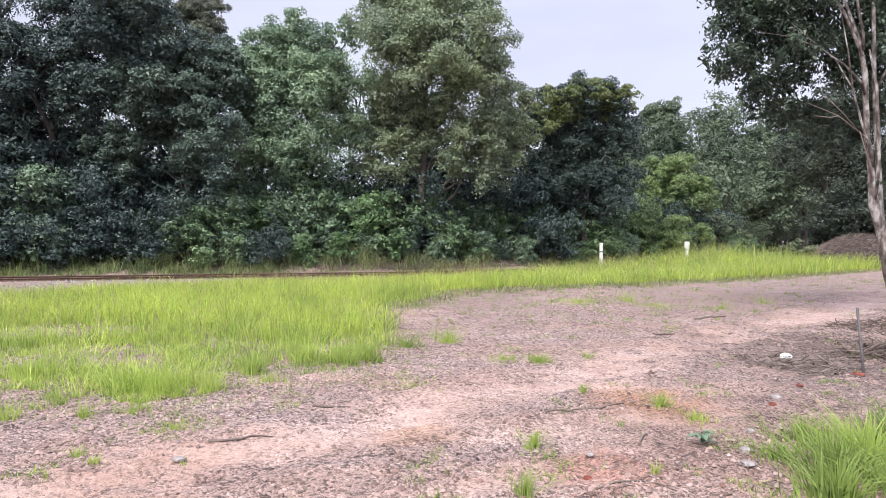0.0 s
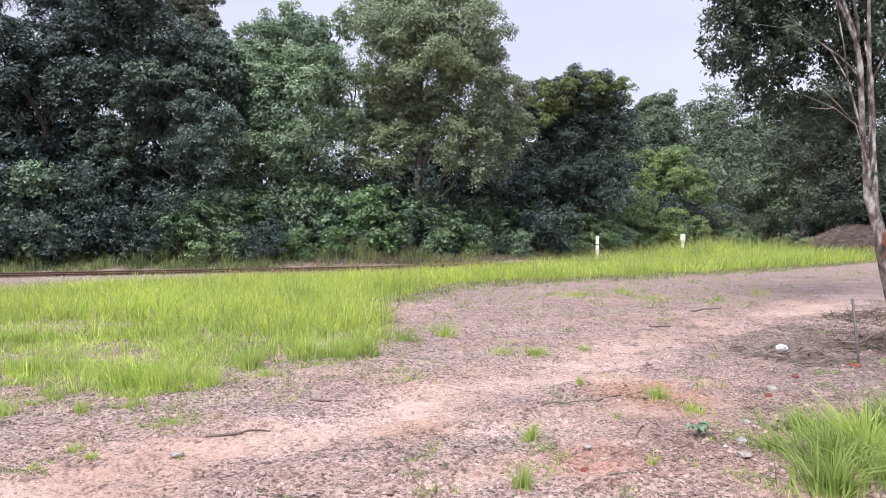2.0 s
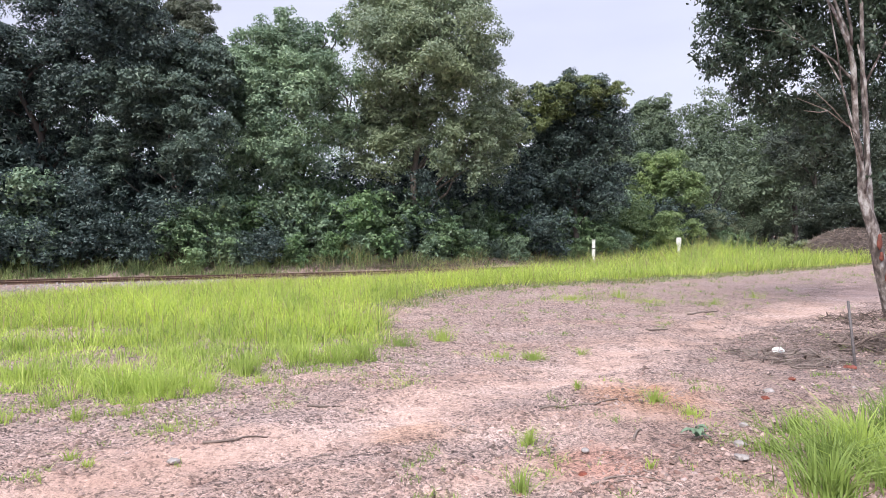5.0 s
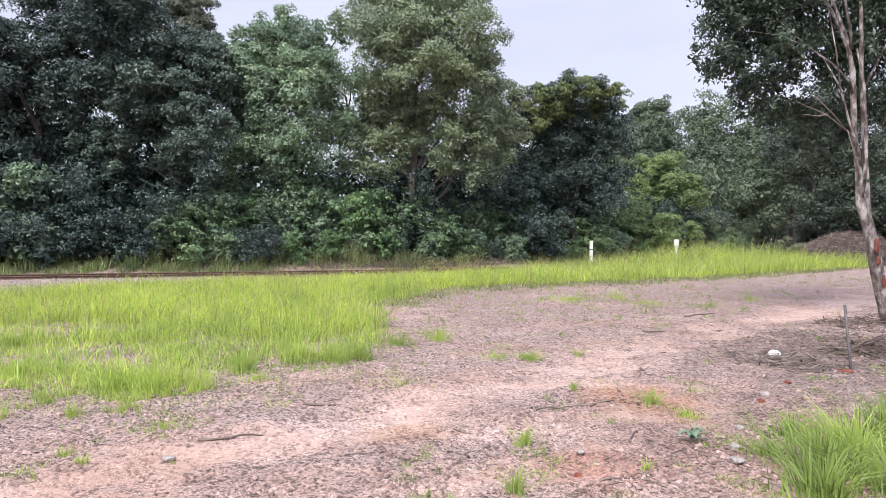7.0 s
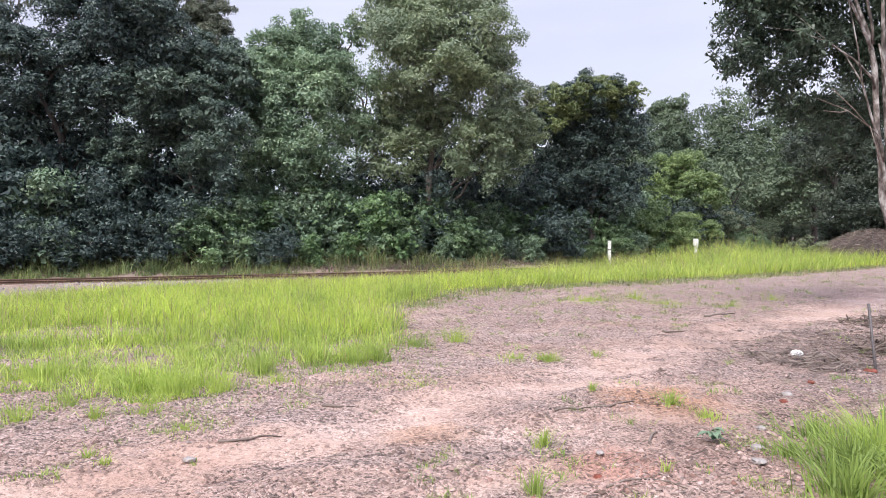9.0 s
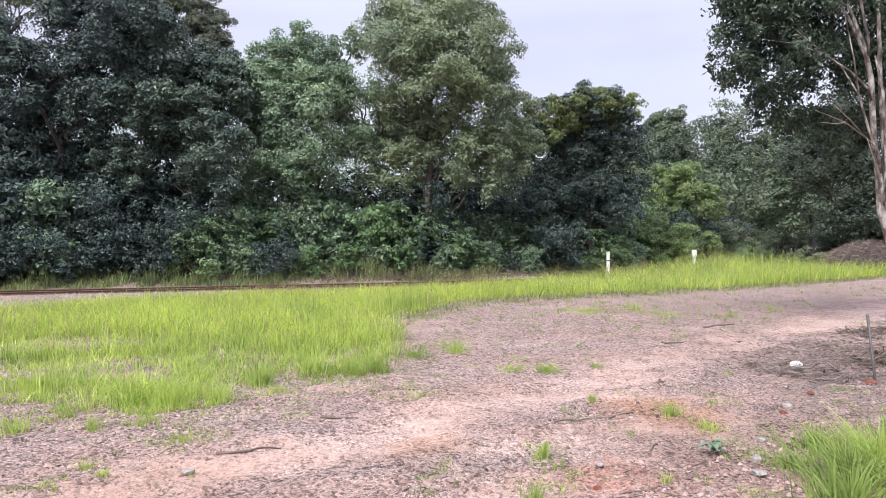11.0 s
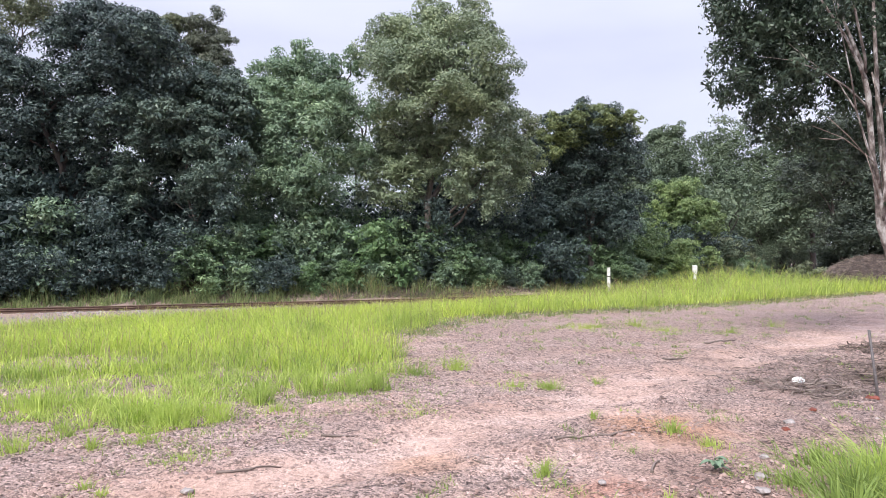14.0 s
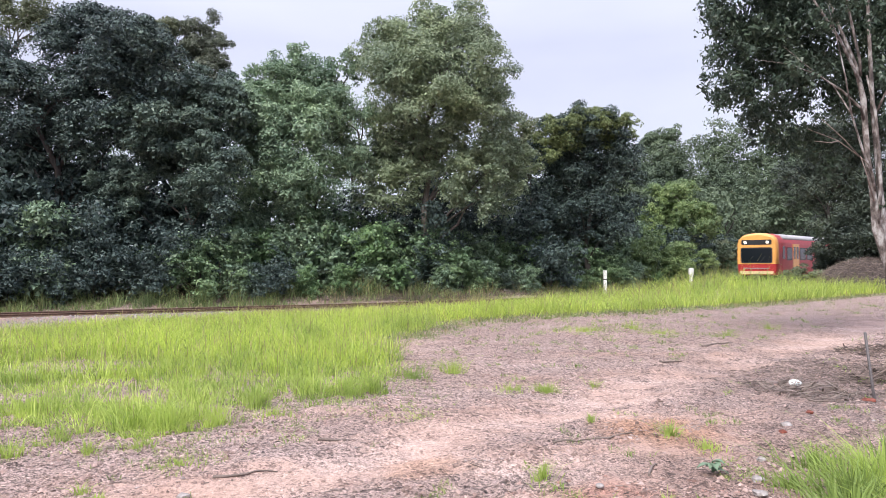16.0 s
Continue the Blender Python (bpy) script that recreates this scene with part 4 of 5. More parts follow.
# ---- shrubs ----
def shrub(name, label, kind, width, height, count, seed, leaf=0.17):
    rng = np.random.default_rng(seed)
    root = empty(name, label, "shrub", (0, 0, 0), "shrubs beside the railway")
    puffs = [(rng.uniform(-1, 1) * width * 0.34, rng.uniform(-1, 1) * width * 0.3, height * rng.uniform(0.08, 0.76), width * rng.uniform(0.16, 0.28)) for _ in range(13)]
    puffs[0] = (0, 0, height * 0.8, width * 0.2)
    for i in range(4):
        bm = bmesh.new()
        tube_into(bm, bend((rng.uniform(-0.2, 0.2), rng.uniform(-0.2, 0.2), -0.2), puffs[i][:3], 0.1, rng, 4, 0.05), [0.05, 0.04, 0.03, 0.02, 0.01], 5)
        part("stem", bm, M_BARK, root)
    leaf, count = leaf * 0.74, int(count * 1.7)
    shoots = [(*(np.array(c[:3]) + unit(rng.normal(size=3) + np.array([0, 0, 0.5])) * c[3] * rng.uniform(0.5, 1.0)), c[3] * rng.uniform(0.25, 0.45)) for c in puffs for _ in range(9)]
    at, out = puff_points(shoots, count, rng, 0.6, 1.2, 0.8, 0.8)
    low = at[:, 2] > 0.02
    leaves("foliage", at[low], out[low], leaf, leaf * 0.62, rng, LEAF[kind], root)
    at, out = puff_points(puffs, count // 9, rng, 0.15, 0.6)
    leaves("inner_foliage", at, out, leaf * 1.7, leaf * 0.9, rng, LEAF[kind], root)
    return root


SHRUBS = [shrub("shrub", "dense dark green broadleaf shrub at the wood's edge", "shrub", 3.4, 3.0, 2500, 201, 0.2),
          shrub("shrub", "dense mid-green shrub with glossy leaves", "mid", 3.0, 2.6, 2400, 202, 0.19),
          shrub("shrub", "dark green overgrown shrub", "dark", 3.8, 3.6, 2700, 203, 0.2),
          shrub("shrub", "bright green leafy shrub", "fern", 2.6, 2.0, 2200, 204, 0.18)]


def plant_shrubs():
    rng = np.random.default_rng(7)
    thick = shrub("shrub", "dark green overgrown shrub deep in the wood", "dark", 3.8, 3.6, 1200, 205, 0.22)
    SHRUBS.append(thick)
    scrub = shrub("shrub", "muted green scrub on the wood's floor", "far", 3.8, 3.6, 1500, 206, 0.18)
    scrub.matrix_basis = Matrix.Translation((31.5, 70.5, float(land(31.5, 70.5)[0])))
    used = set()
    for row, (off, lo, hi, step) in enumerate(((3.6, 0.6, 0.95, 1.8), (5.9, 1.05, 1.4, 2.3), (8.4, 1.35, 1.8, 3.0), (11.8, 1.7, 2.3, 5.2))):
        s = -34.0
        while s < 42:
            pick = int(rng.choice(5, p=((0.35, 0.3, 0.1, 0.25, 0), (0.4, 0.3, 0.2, 0.1, 0), (0.3, 0.1, 0.1, 0.0, 0.5), (0, 0, 0, 0, 1))[row]))
            if s < -4.5 and rng.uniform() < 0.7:
                pick = 2
            x, y, th = track_at(s)
            o = off + rng.uniform(-0.6, 0.6)
            x, y = x - o * math.sin(th), y + o * math.cos(th)
            if row > 1 and abs(x + 0.565 * y) < 1.3:
                s += 1.5
                continue
            k = rng.uniform(lo, hi) * (1.12 if s < -8 else 0.88 if s > 16 else 1.0)
            m = Matrix.Translation((x, y, float(land(x, y)[0]))) @ Euler((0, 0, rng.uniform(0, 6.28))).to_matrix().to_4x4() @ Matrix.Diagonal((k, k, k * rng.uniform(0.85, 1.1), 1))
            if pick in used:
                copy_thing(SHRUBS[pick], m)
            else:
                SHRUBS[pick].matrix_basis = Matrix.Translation(m.translation)
                used.add(pick)
            s += step * rng.uniform(0.8, 1.25)
    # a leafy bank in front of the taller trees
    for k in range(15):
        x, y, th = track_at(-3 + 1.9 * k)
        o = 5.0 + 1.3 * (k % 2) + rng.uniform(-0.3, 0.3)
        x, y = x - o * math.sin(th), y + o * math.cos(th)
        copy_thing(SHRUBS[(0, 3, 1)[k % 3]], Matrix.Translation((x, y, float(land(x, y)[0]))) @ Matrix.Rotation(k * 2.1, 4, "Z") @ Matrix.Scale(rng.uniform(1.1, 1.35) * (1.0, 1.2, 1.05)[k % 3], 4))
    # the wood's floor further back
    for k in range(15):
        y = rng.uniform(56, 84)
        x = y * rng.uniform(0.30, 0.50)
        if side_of(x, y)[0] > -6.5:
            continue
        sc = rng.uniform(1.7, 2.4)
        copy_thing(scrub, Matrix.Translation((x, y, float(land(x, y)[0]))) @ Matrix.Rotation(rng.uniform(0, 6.28), 4, "Z") @ Matrix.Scale(sc, 4))
    for k in range(17):
        x, y, th = track_at(36 + 2.3 * k)
        o = 4.6 + 1.5 * (k % 2) + rng.uniform(0, 0.6)
        x, y = x - o * math.sin(th), y + o * math.cos(th)
        copy_thing(scrub, Matrix.Translation((x, y, float(land(x, y)[0]) - 0.1)) @ Matrix.Rotation(k * 1.7, 4, "Z") @ Matrix.Scale(rng.uniform(0.75, 1.1), 4))
    for x, y, sc in ((30.5, 44.0, 1.5), (33.5, 46.5, 1.6), (27.5, 38.5, 1.2), (31.0, 40.0, 1.5), (35.0, 42.0, 1.7), (33.0, 68.0, 2.0), (36.0, 72.0, 2.2), (39.5, 76.5, 2.2), (45.0, 83.0, 2.4), (30.0, 66.0, 1.8)):
        copy_thing(scrub, Matrix.Translation((x, y, float(land(x, y)[0]))) @ Matrix.Rotation(x, 4, "Z") @ Matrix.Scale(sc, 4))


plant_shrubs()


def spray_shrub():
    """A shrub of long arching sprays with small leaflets in two ranks."""
    rng = np.random.default_rng(231)
    root = empty("arching_shrub", "shrub of long arching fern-like sprays", "shrub", (0, 0, 0), "arching shrubs at the wood's edge")
    k, m = 62, 74
    a, ln, up = rng.uniform(0, 6.28, k), rng.uniform(1.1, 2.3, k), rng.uniform(1.0, 2.7, k)
    t = np.tile(np.linspace(0.12, 1, m), (k, 1))
    run, rise = ln[:, None] * t, up[:, None] * (1.5 * t - 0.75 * t * t)
    side = np.where(np.arange(m) % 2, 1, -1)[None] * 0.17 * (1.05 - t) * rng.uniform(0.6, 1.3, (k, m))
    x = np.cos(a)[:, None] * run - np.sin(a)[:, None] * side + rng.uniform(-0.25, 0.25, (k, 1))
    y = np.sin(a)[:, None] * run + np.cos(a)[:, None] * side + rng.uniform(-0.25, 0.25, (k, 1))
    at = np.stack([x, y, rise - 0.06 * np.abs(side)], axis=2).reshape(-1, 3)
    out = np.stack([np.repeat(np.cos(a) * 0.3, m), np.repeat(np.sin(a) * 0.3, m), np.ones(k * m)], axis=1)
    leaves("foliage", at, out, 0.15, 0.075, rng, LEAF["slate"], root, jitter=0.3)
    for i in range(0, k, 6):
        q = bmesh.new()
        tube_into(q, [(math.cos(a[i]) * ln[i] * v, math.sin(a[i]) * ln[i] * v, up[i] * (1.5 * v - 0.75 * v * v)) for v in (0, 0.3, 0.6, 0.9)], [0.02, 0.015, 0.01, 0.004], 5)
        part("stem", q, M_BARK, root)
    return root


def plant_sprays():
    rng = np.random.default_rng(232)
    first = spray_shrub()
    for k in range(21):
        x, y, th = track_at(-31 + 2.45 * k + rng.uniform(-0.8, 0.8))
        o = (4.0, 5.6, 7.2)[k % 3] + rng.uniform(-0.4, 0.4)
        x, y = x - o * math.sin(th), y + o * math.cos(th)
        z = float(land(x, y)[0])
        sc = (0.75, 1.05, 1.5)[k % 3] * rng.uniform(0.85, 1.15)
        if k == 0:
            first.matrix_basis = Matrix.Translation((x, y, z))
        else:
            copy_thing(first, Matrix.Translation((x, y, z)) @ Matrix.Rotation(rng.uniform(0, 6.28), 4, "Z") @ Matrix.Scale(sc, 4))


plant_sprays()


def one_shrub(label, kind, at, width, height, count, seed, name="shrub"):
    ob = shrub(name, label, kind, width, height, count, seed)
    ob.matrix_world = Matrix.Translation((*at, float(land(*at)[0])))


one_shrub("bright yellow-green lush shrub at the wood's edge", "light", (14.2, 46.0), 4.6, 3.6, 9000, 221)
one_shrub("bright yellow-green lush shrub at the wood's edge", "light", (16.9, 48.5), 4.2, 2.9, 7000, 222)
one_shrub("dull green scrub beside the line", "olive", (20.6, 54.0), 4.6, 3.0, 7000, 223)
one_shrub("dull green scrub beside the line", "olive", (24.0, 58.0), 4.6, 3.2, 7000, 224)
one_shrub("dark scrub beside the mulch heap", "dim", (24.4, 42.3), 4.1, 3.5, 10000, 225)
one_shrub("dark scrub beside the mulch heap", "dim", (27.6, 41.6), 4.4, 3.8, 9000, 226)
one_shrub("grey-green weeds in front of the line", "olive", (20.8, 40.3), 2.7, 1.5, 4200, 227, "weed_clump")


# ---- gum tree beside the clearing ----
def gum_tree():
    rng = np.random.default_rng(41)
    bx, by = 8.45, 12.47
    root = empty("gum_tree", "tall multi-stemmed gum tree with peeling pale bark and a red wound", "tree", (bx, by, 0))

    def stem(name, pts, radii, mat=M_GUM, label=""):
        q = bmesh.new()
        tube_into(q, [(x - bx, dy, z) for x, dy, z in pts], [0.56 * r if name != "trunk" or r < 0.12 else 0.7 * r for r in radii], 9)
        return part(name, q, mat, root, label)

    stem("trunk", [(8.47, 0, -0.1), (8.36, 0, 0.3), (8.2, 0, 0.9), (8.03, 0, 1.7), (7.85, 0, 2.22), (7.79, 0, 2.84), (7.70, 0, 3.48), (7.64, 0, 4.59), (7.51, 0, 5.21), (7.29, 0.1, 5.94), (7.15, 0.2, 6.5), (6.9, 0.3, 7.8)],
         [0.21, 0.17, 0.15, 0.145, 0.14, 0.115, 0.095, 0.085, 0.06, 0.042, 0.034, 0.015])
    stem("stem", [(7.56, -0.02, 4.9), (7.44, -0.05, 5.16), (7.15, -0.15, 5.63), (6.68, -0.2, 6.3), (6.2, -0.2, 7.1)], [0.05, 0.046, 0.04, 0.032, 0.012])
    stem("stem", [(7.58, -0.03, 5.0), (7.54, -0.08, 5.27), (7.4, -0.12, 5.83), (7.28, -0.15, 6.35), (7.1, -0.2, 7.8)], [0.045, 0.042, 0.038, 0.032, 0.012])
    stem("stem", [(7.84, -0.06, 2.3), (7.87, -0.1, 2.95), (7.83, -0.12, 3.6), (7.78, -0.12, 4.35), (7.66, -0.08, 5.0)], [0.06, 0.058, 0.052, 0.044, 0.03])
    stem("stem", [(8.2, 0.1, 0.9), (8.18, 0.25, 1.8), (8.14, 0.35, 3.0), (8.06, 0.4, 4.5), (8.0, 0.4, 6.4), (8.05, 0.4, 9.0)], [0.09, 0.085, 0.08, 0.072, 0.058, 0.02])
    for pts, r in (([(7.80, -0.05, 2.9), (7.72, -0.1, 3.2), (7.54, -0.15, 3.56), (7.3, -0.2, 4.28), (6.97, -0.2, 4.8), (6.69, -0.2, 5.0), (6.1, -0.2, 5.5)], 0.05),
                   ([(7.64, -0.02, 4.2), (7.56, -0.06, 4.4), (7.2, -0.1, 4.72), (6.73, -0.15, 5.0), (6.2, -0.15, 5.2), (5.6, -0.1, 5.3)], 0.046),
                   ([(7.3, -0.2, 4.28), (7.15, -0.3, 4.9), (6.95, -0.35, 5.7), (6.75, -0.35, 6.5)], 0.03),
                   ([(8.06, 0.3, 4.4), (8.4, 0.2, 5.2), (9.0, 0.2, 6.2)], 0.04)):
        stem("limb", pts, [r * (1 - 0.9 * i / (len(pts) - 1)) for i in range(len(pts))])
    for pts in ([(7.72, -0.1, 3.3), (7.5, -0.2, 3.45), (7.0, -0.3, 3.77), (6.4, -0.4, 3.97)], [(7.42, -0.22, 3.5), (7.1, -0.3, 3.8), (6.69, -0.35, 4.15)], [(7.74, -0.1, 2.7), (7.55, -0.25, 3.1), (7.39, -0.3, 3.5)],
                [(7.0, -0.3, 3.77), (6.8, -0.4, 3.72), (6.5, -0.45, 3.74)]):
        stem("dead_branch", pts, [0.02 * (1 - 0.8 * i / len(pts)) for i in range(len(pts))], M_TWIG)
    for x, z, a, b in ((8.08, 1.42, 0.05, 0.15), (8.23, 0.78, 0.035, 0.12), (8.12, 1.15, 0.04, 0.09)):
        q = bmesh.new()
        bmesh.ops.create_icosphere(q, subdivisions=2, radius=1)
        for v in q.verts:
            v.co = Vector((x - bx + v.co.x * a * (1 + 0.3 * math.sin(9 * v.co.z)), -0.14 + v.co.y * 0.03, z + v.co.z * b))
        part("bark_wound", q, M_WOUND, root, "raw red wound in the bark")
    puffs, small = [], []
    for cx, cy, cz, rx, ry, rz, n in ((6.5, 0.9, 6.2, 1.5, 1.2, 1.9, 26), (8.4, 1.3, 7.6, 2.8, 1.5, 2.8, 34), (10.2, 1.2, 5.8, 1.9, 1.5, 2.6, 18), (5.75, 0.5, 4.75, 0.7, 0.8, 0.6, 12), (5.45, 0.4, 5.7, 0.6, 0.7, 0.9, 9),
                                      (7.2, 1.3, 5.2, 1.5, 0.6, 1.1, 18), (8.4, 1.3, 4.4, 1.3, 0.6, 1.4, 16), (8.6, 1.2, 5.9, 1.3, 0.6, 1.2, 12), (5.05, 0.4, 5.0, 0.35, 0.4, 0.35, 5), (6.9, -0.5, 6.1, 0.7, 0.3, 0.6, 7), (7.6, -0.45, 6.0, 0.5, 0.3, 0.5, 5), (6.3, -0.3, 4.9, 0.6, 0.3, 0.3, 5), (6.4, 1.0, 4.15, 0.7, 0.4, 0.35, 8), (7.2, 1.4, 4.0, 0.8, 0.4, 0.6, 10), (7.9, 1.5, 3.5, 0.7, 0.4, 0.6, 8), (6.3, 0.9, 4.6, 0.6, 0.6, 0.5, 8), (5.6, 0.3, 7.4, 0.9, 0.9, 1.1, 10), (7.9, -0.3, 4.9, 0.4, 0.35, 0.4, 5), (7.95, -0.35, 2.6, 0.3, 0.25, 0.3, 4)):
        p, q = crown_puffs((cx - bx, cy, cz), (rx, ry, rz), n, rng, 0.32)
        puffs, small = puffs + p, small + q
    at, out = puff_points(small, 68000, rng, 0.45, 1.25)
    leaves("crown", at, out, 0.1, 0.04, rng, LEAF["gum"], root, droop=0.8, jitter=0.7, far=False)
    at, out = puff_points(puffs, 26000, rng, 0.1, 0.8)
    leaves("inner_crown", at, out, 0.11, 0.055, rng, LEAF["gum"], root)


gum_tree()


# ---- mulch heap, posts and small things ----
def mulch_heap():
    rng = np.random.default_rng(51)
    cx, cy = 24.0, 39.0
    root = empty("mulch_heap", "long heap of brown bark mulch and twigs", "mulch heap", (cx, cy, float(land(cx, cy)[0])))
    nu, nv = 60, 36
    u, v = np.meshgrid(np.linspace(-1, 1, nu), np.linspace(-1, 1, nv))
    x, y = u * 3.2, v * 2.0
    h = 2.1 * np.clip(1 - (u ** 2) * 0.95 - (v ** 2), 0, 1) ** 0.75 + 0.09 * waves(x, y, 0.9, 52) + 0.05 * waves(x, y, 0.3, 53) - 0.15
    i = (np.arange(nv - 1)[:, None] * nu + np.arange(nu - 1)[None]).ravel()
    mesh_of("mulch", np.stack([x.ravel(), y.ravel(), h.ravel()], axis=1), np.stack([i, i + 1, i + nu + 1, i + nu], axis=1), M_MULCH, root)
    n = 4200
    a, b = rng.uniform(-0.95, 0.95, n), rng.uniform(-0.95, 0.6, n)
    hh = 2.1 * np.clip(1 - (a ** 2) * 0.95 - (b ** 2), 0, 1) ** 0.75 - 0.12
    keep = hh > 0
    tw = scatter_sticks("brushwood", a[keep] * 3.3, b[keep] * 2.0, hh[keep], 0.08 + 0.8 * rng.uniform(size=keep.sum()) ** 2, rng.uniform(0.005, 0.016, keep.sum()), rng, M_TWIG, "", "", 0.35)
    tw.parent = root
    tagged(tw, kind="stuff")


mulch_heap()


def marker_post(label, at, top, width, pointed):
    z = float(land(*at)[0])
    root = empty("marker_post", label, "post", (*at, z), "white posts beside the railway")
    q = bmesh.new()
    h = top - z
    box(q, (-width / 2, -width / 2, -0.2), (width / 2, width / 2, h - (0.16 if pointed else 0.02)), 0.008)
    part("shaft", q, M_POST, root)
    q = bmesh.new()
    if pointed:
        box(q, (-width * 0.85, -width * 0.6, h - 0.42), (width * 0.85, width * 0.6, h), 0.05)
    else:
        box(q, (-width * 0.6, -width * 0.6, h - 0.04), (width * 0.6, width * 0.6, h), 0.008)
    part("cap", q, M_POST, root)
    if not pointed:
        q = bmesh.new()
        box(q, (-width * 0.56, -width * 0.56, h - 0.5), (width * 0.56, width * 0.56, h - 0.44), 0.004)
        part("band", q, M_STEEL, root, "dark band round the post")


marker_post("white-painted square timber post standing in long grass", (8.35, 36.0), 1.13, 0.15, False)
marker_post("white-painted post with a rounded head in long grass", (15.02, 42.0), 1.16, 0.17, True)

q = bmesh.new()
tube_into(q, [(0.12, 0, -0.15), (0.1, 0, 0.0), (0.0, 0, 0.81)], [0.017, 0.017, 0.016], 6)
picket = part("steel_picket", q, M_STEEL)
picket.location = (5.0, 8.2, float(land(5.1, 8.2)[0]))
tagged(picket, "thin rusty steel stake leaning beside brush", "stake")

q = bmesh.new()
bmesh.ops.create_icosphere(q, subdivisions=3, radius=1)
for v in q.verts:
    n = noise.noise(v.co * 2.3) * 0.3
    v.co = Vector((v.co.x * 0.075 * (1 + n), v.co.y * 0.055 * (1 + n), v.co.z * 0.045 * (1 + n)))
paper = part("crumpled_paper", q, M_PAPER)
paper.location = (4.51, 8.9, float(land(4.51, 8.9)[0]) + 0.075)
tagged(paper, "crumpled white scrap lying on twigs", "litter")


def brush_pile(at, rx, ry, high, n, seed, label):
    rng = np.random.default_rng(seed)
    a, r = rng.uniform(0, 6.28, n), np.sqrt(rng.uniform(size=n))
    x, y = at[0] + rx * r * np.cos(a), at[1] + ry * r * np.sin(a)
    ob = scatter_sticks("brush_pile", x, y, land(x, y) + high * (1 - r ** 2) * rng.uniform(0, 1, n), 0.05 + 0.4 * rng.uniform(size=n) ** 2.5, rng.uniform(0.004, 0.013, n), rng, M_TWIG if seed == 61 else M_BRUSH, label, "brush pile", 0.35)
    return ob


brush_pile((4.5, 8.75), 0.7, 0.5, 0.1, 260, 61, "low pile of grey sticks and bark on the clay")
brush_pile((6.7, 9.3), 1.2, 0.7, 0.28, 900, 62, "heap of brown bark and sticks below the gum tree")
brush_pile((8.2, 12.0), 1.4, 0.7, 0.2, 500, 63, "fallen bark round the foot of the gum tree")


def tuft(at, height, spread, count, seed, mat=None, label="tuft of green grass growing on the clay", broad=0.008):
    rng = np.random.default_rng(seed)
    a, r = rng.uniform(0, 6.28, count), np.abs(rng.normal(0, spread * 0.45, count))
    x, y = at[0] + r * np.cos(a), at[1] + r * np.sin(a)
    ob = blades("grass_tuft", x, y, height * rng.uniform(0.25, 1.2, count), broad * rng.uniform(0.5, 1.3, count), rng, mat or M_FRESH, lean=0.8, root=at, away=a)
    tagged(ob, label, "grass", "tufts of grass on the clay")


for k, (x, y, h, sp, n) in enumerate([(2.07, 6.4, 0.17, 0.15, 120), (2.3, 6.1, 0.10, 0.2, 110), (0.71, 5.18, 0.17, 0.12, 90), (0.54, 4.33, 0.2, 0.1, 90), (1.46, 4.6, 0.12, 0.04, 24),
                                      (1.93, 9.0, 0.12, 0.12, 50), (1.25, 8.65, 0.14, 0.24, 220), (0.8, 8.7, 0.1, 0.3, 160), (0.09, 10.1, 0.26, 0.22, 170), (-0.5, 9.7, 0.24, 0.28, 170),
                                      (4.4, 16.3, 0.3, 0.35, 130), (3.25, 16.2, 0.14, 1.1, 520), (4.9, 15.6, 0.12, 0.9, 300), (6.0, 14.7, 0.2, 0.25, 70), (7.6, 16.2, 0.22, 0.3, 80), (-3.15, 5.95, 0.2, 0.09, 70),
                                      (-3.62, 6.4, 0.18, 0.15, 80), (-3.8, 5.9, 0.22, 0.16, 110), (-2.75, 6.1, 0.12, 0.22, 120), (-2.68, 4.96, 0.12, 0.06, 40), (-2.44, 4.75, 0.08, 0.08, 45),
                                      (-2.2, 5.6, 0.08, 0.3, 150), (-0.35, 7.3, 0.06, 0.45, 160), (-1.9, 7.4, 0.14, 0.3, 120), (1.45, 6.9, 0.1, 0.08, 40), (3.3, 5.5, 0.15, 0.15, 70)]):
    tuft((x, y), h, sp, n, 300 + k)
for k, (x, y, h, sp, n) in enumerate([(-2.75, 6.75, 0.36, 0.26, 260), (-2.35, 6.95, 0.30, 0.2, 180), (-1.75, 8.6, 0.34, 0.28, 240), (-1.2, 8.45, 0.3, 0.26, 200), (-3.6, 7.2, 0.27, 0.28, 180), (-4.5, 7.4, 0.34, 0.28, 200), (-0.95, 8.7, 0.3, 0.2, 200), (-2.2, 7.9, 0.3, 0.2, 220)]):
    tuft((x, y), h, sp, n, 340 + k, M_FRESH, "tall tuft of bright green grass at the clearing's edge")
for k, (x, y, h, sp, n) in enumerate([(2.7, 4.6, 0.34, 0.3, 330), (3.1, 4.9, 0.36, 0.35, 380), (3.6, 5.3, 0.34, 0.35, 360), (2.4, 4.1, 0.32, 0.25, 280), (2.9, 4.2, 0.33, 0.3, 330), (3.5, 4.6, 0.36, 0.35, 360), (4.1, 5.7, 0.32, 0.35, 300), (4.2, 5.0, 0.36, 0.4, 340), (2.95, 5.5, 0.2, 0.3, 160), (2.5, 5.0, 0.18, 0.2, 110)]):
    tuft((x, y), h, sp, n, 360 + k, (M_LUSH, M_FRESH, M_LUSH)[k % 3], "tall lush clump of long green grass", 0.013)


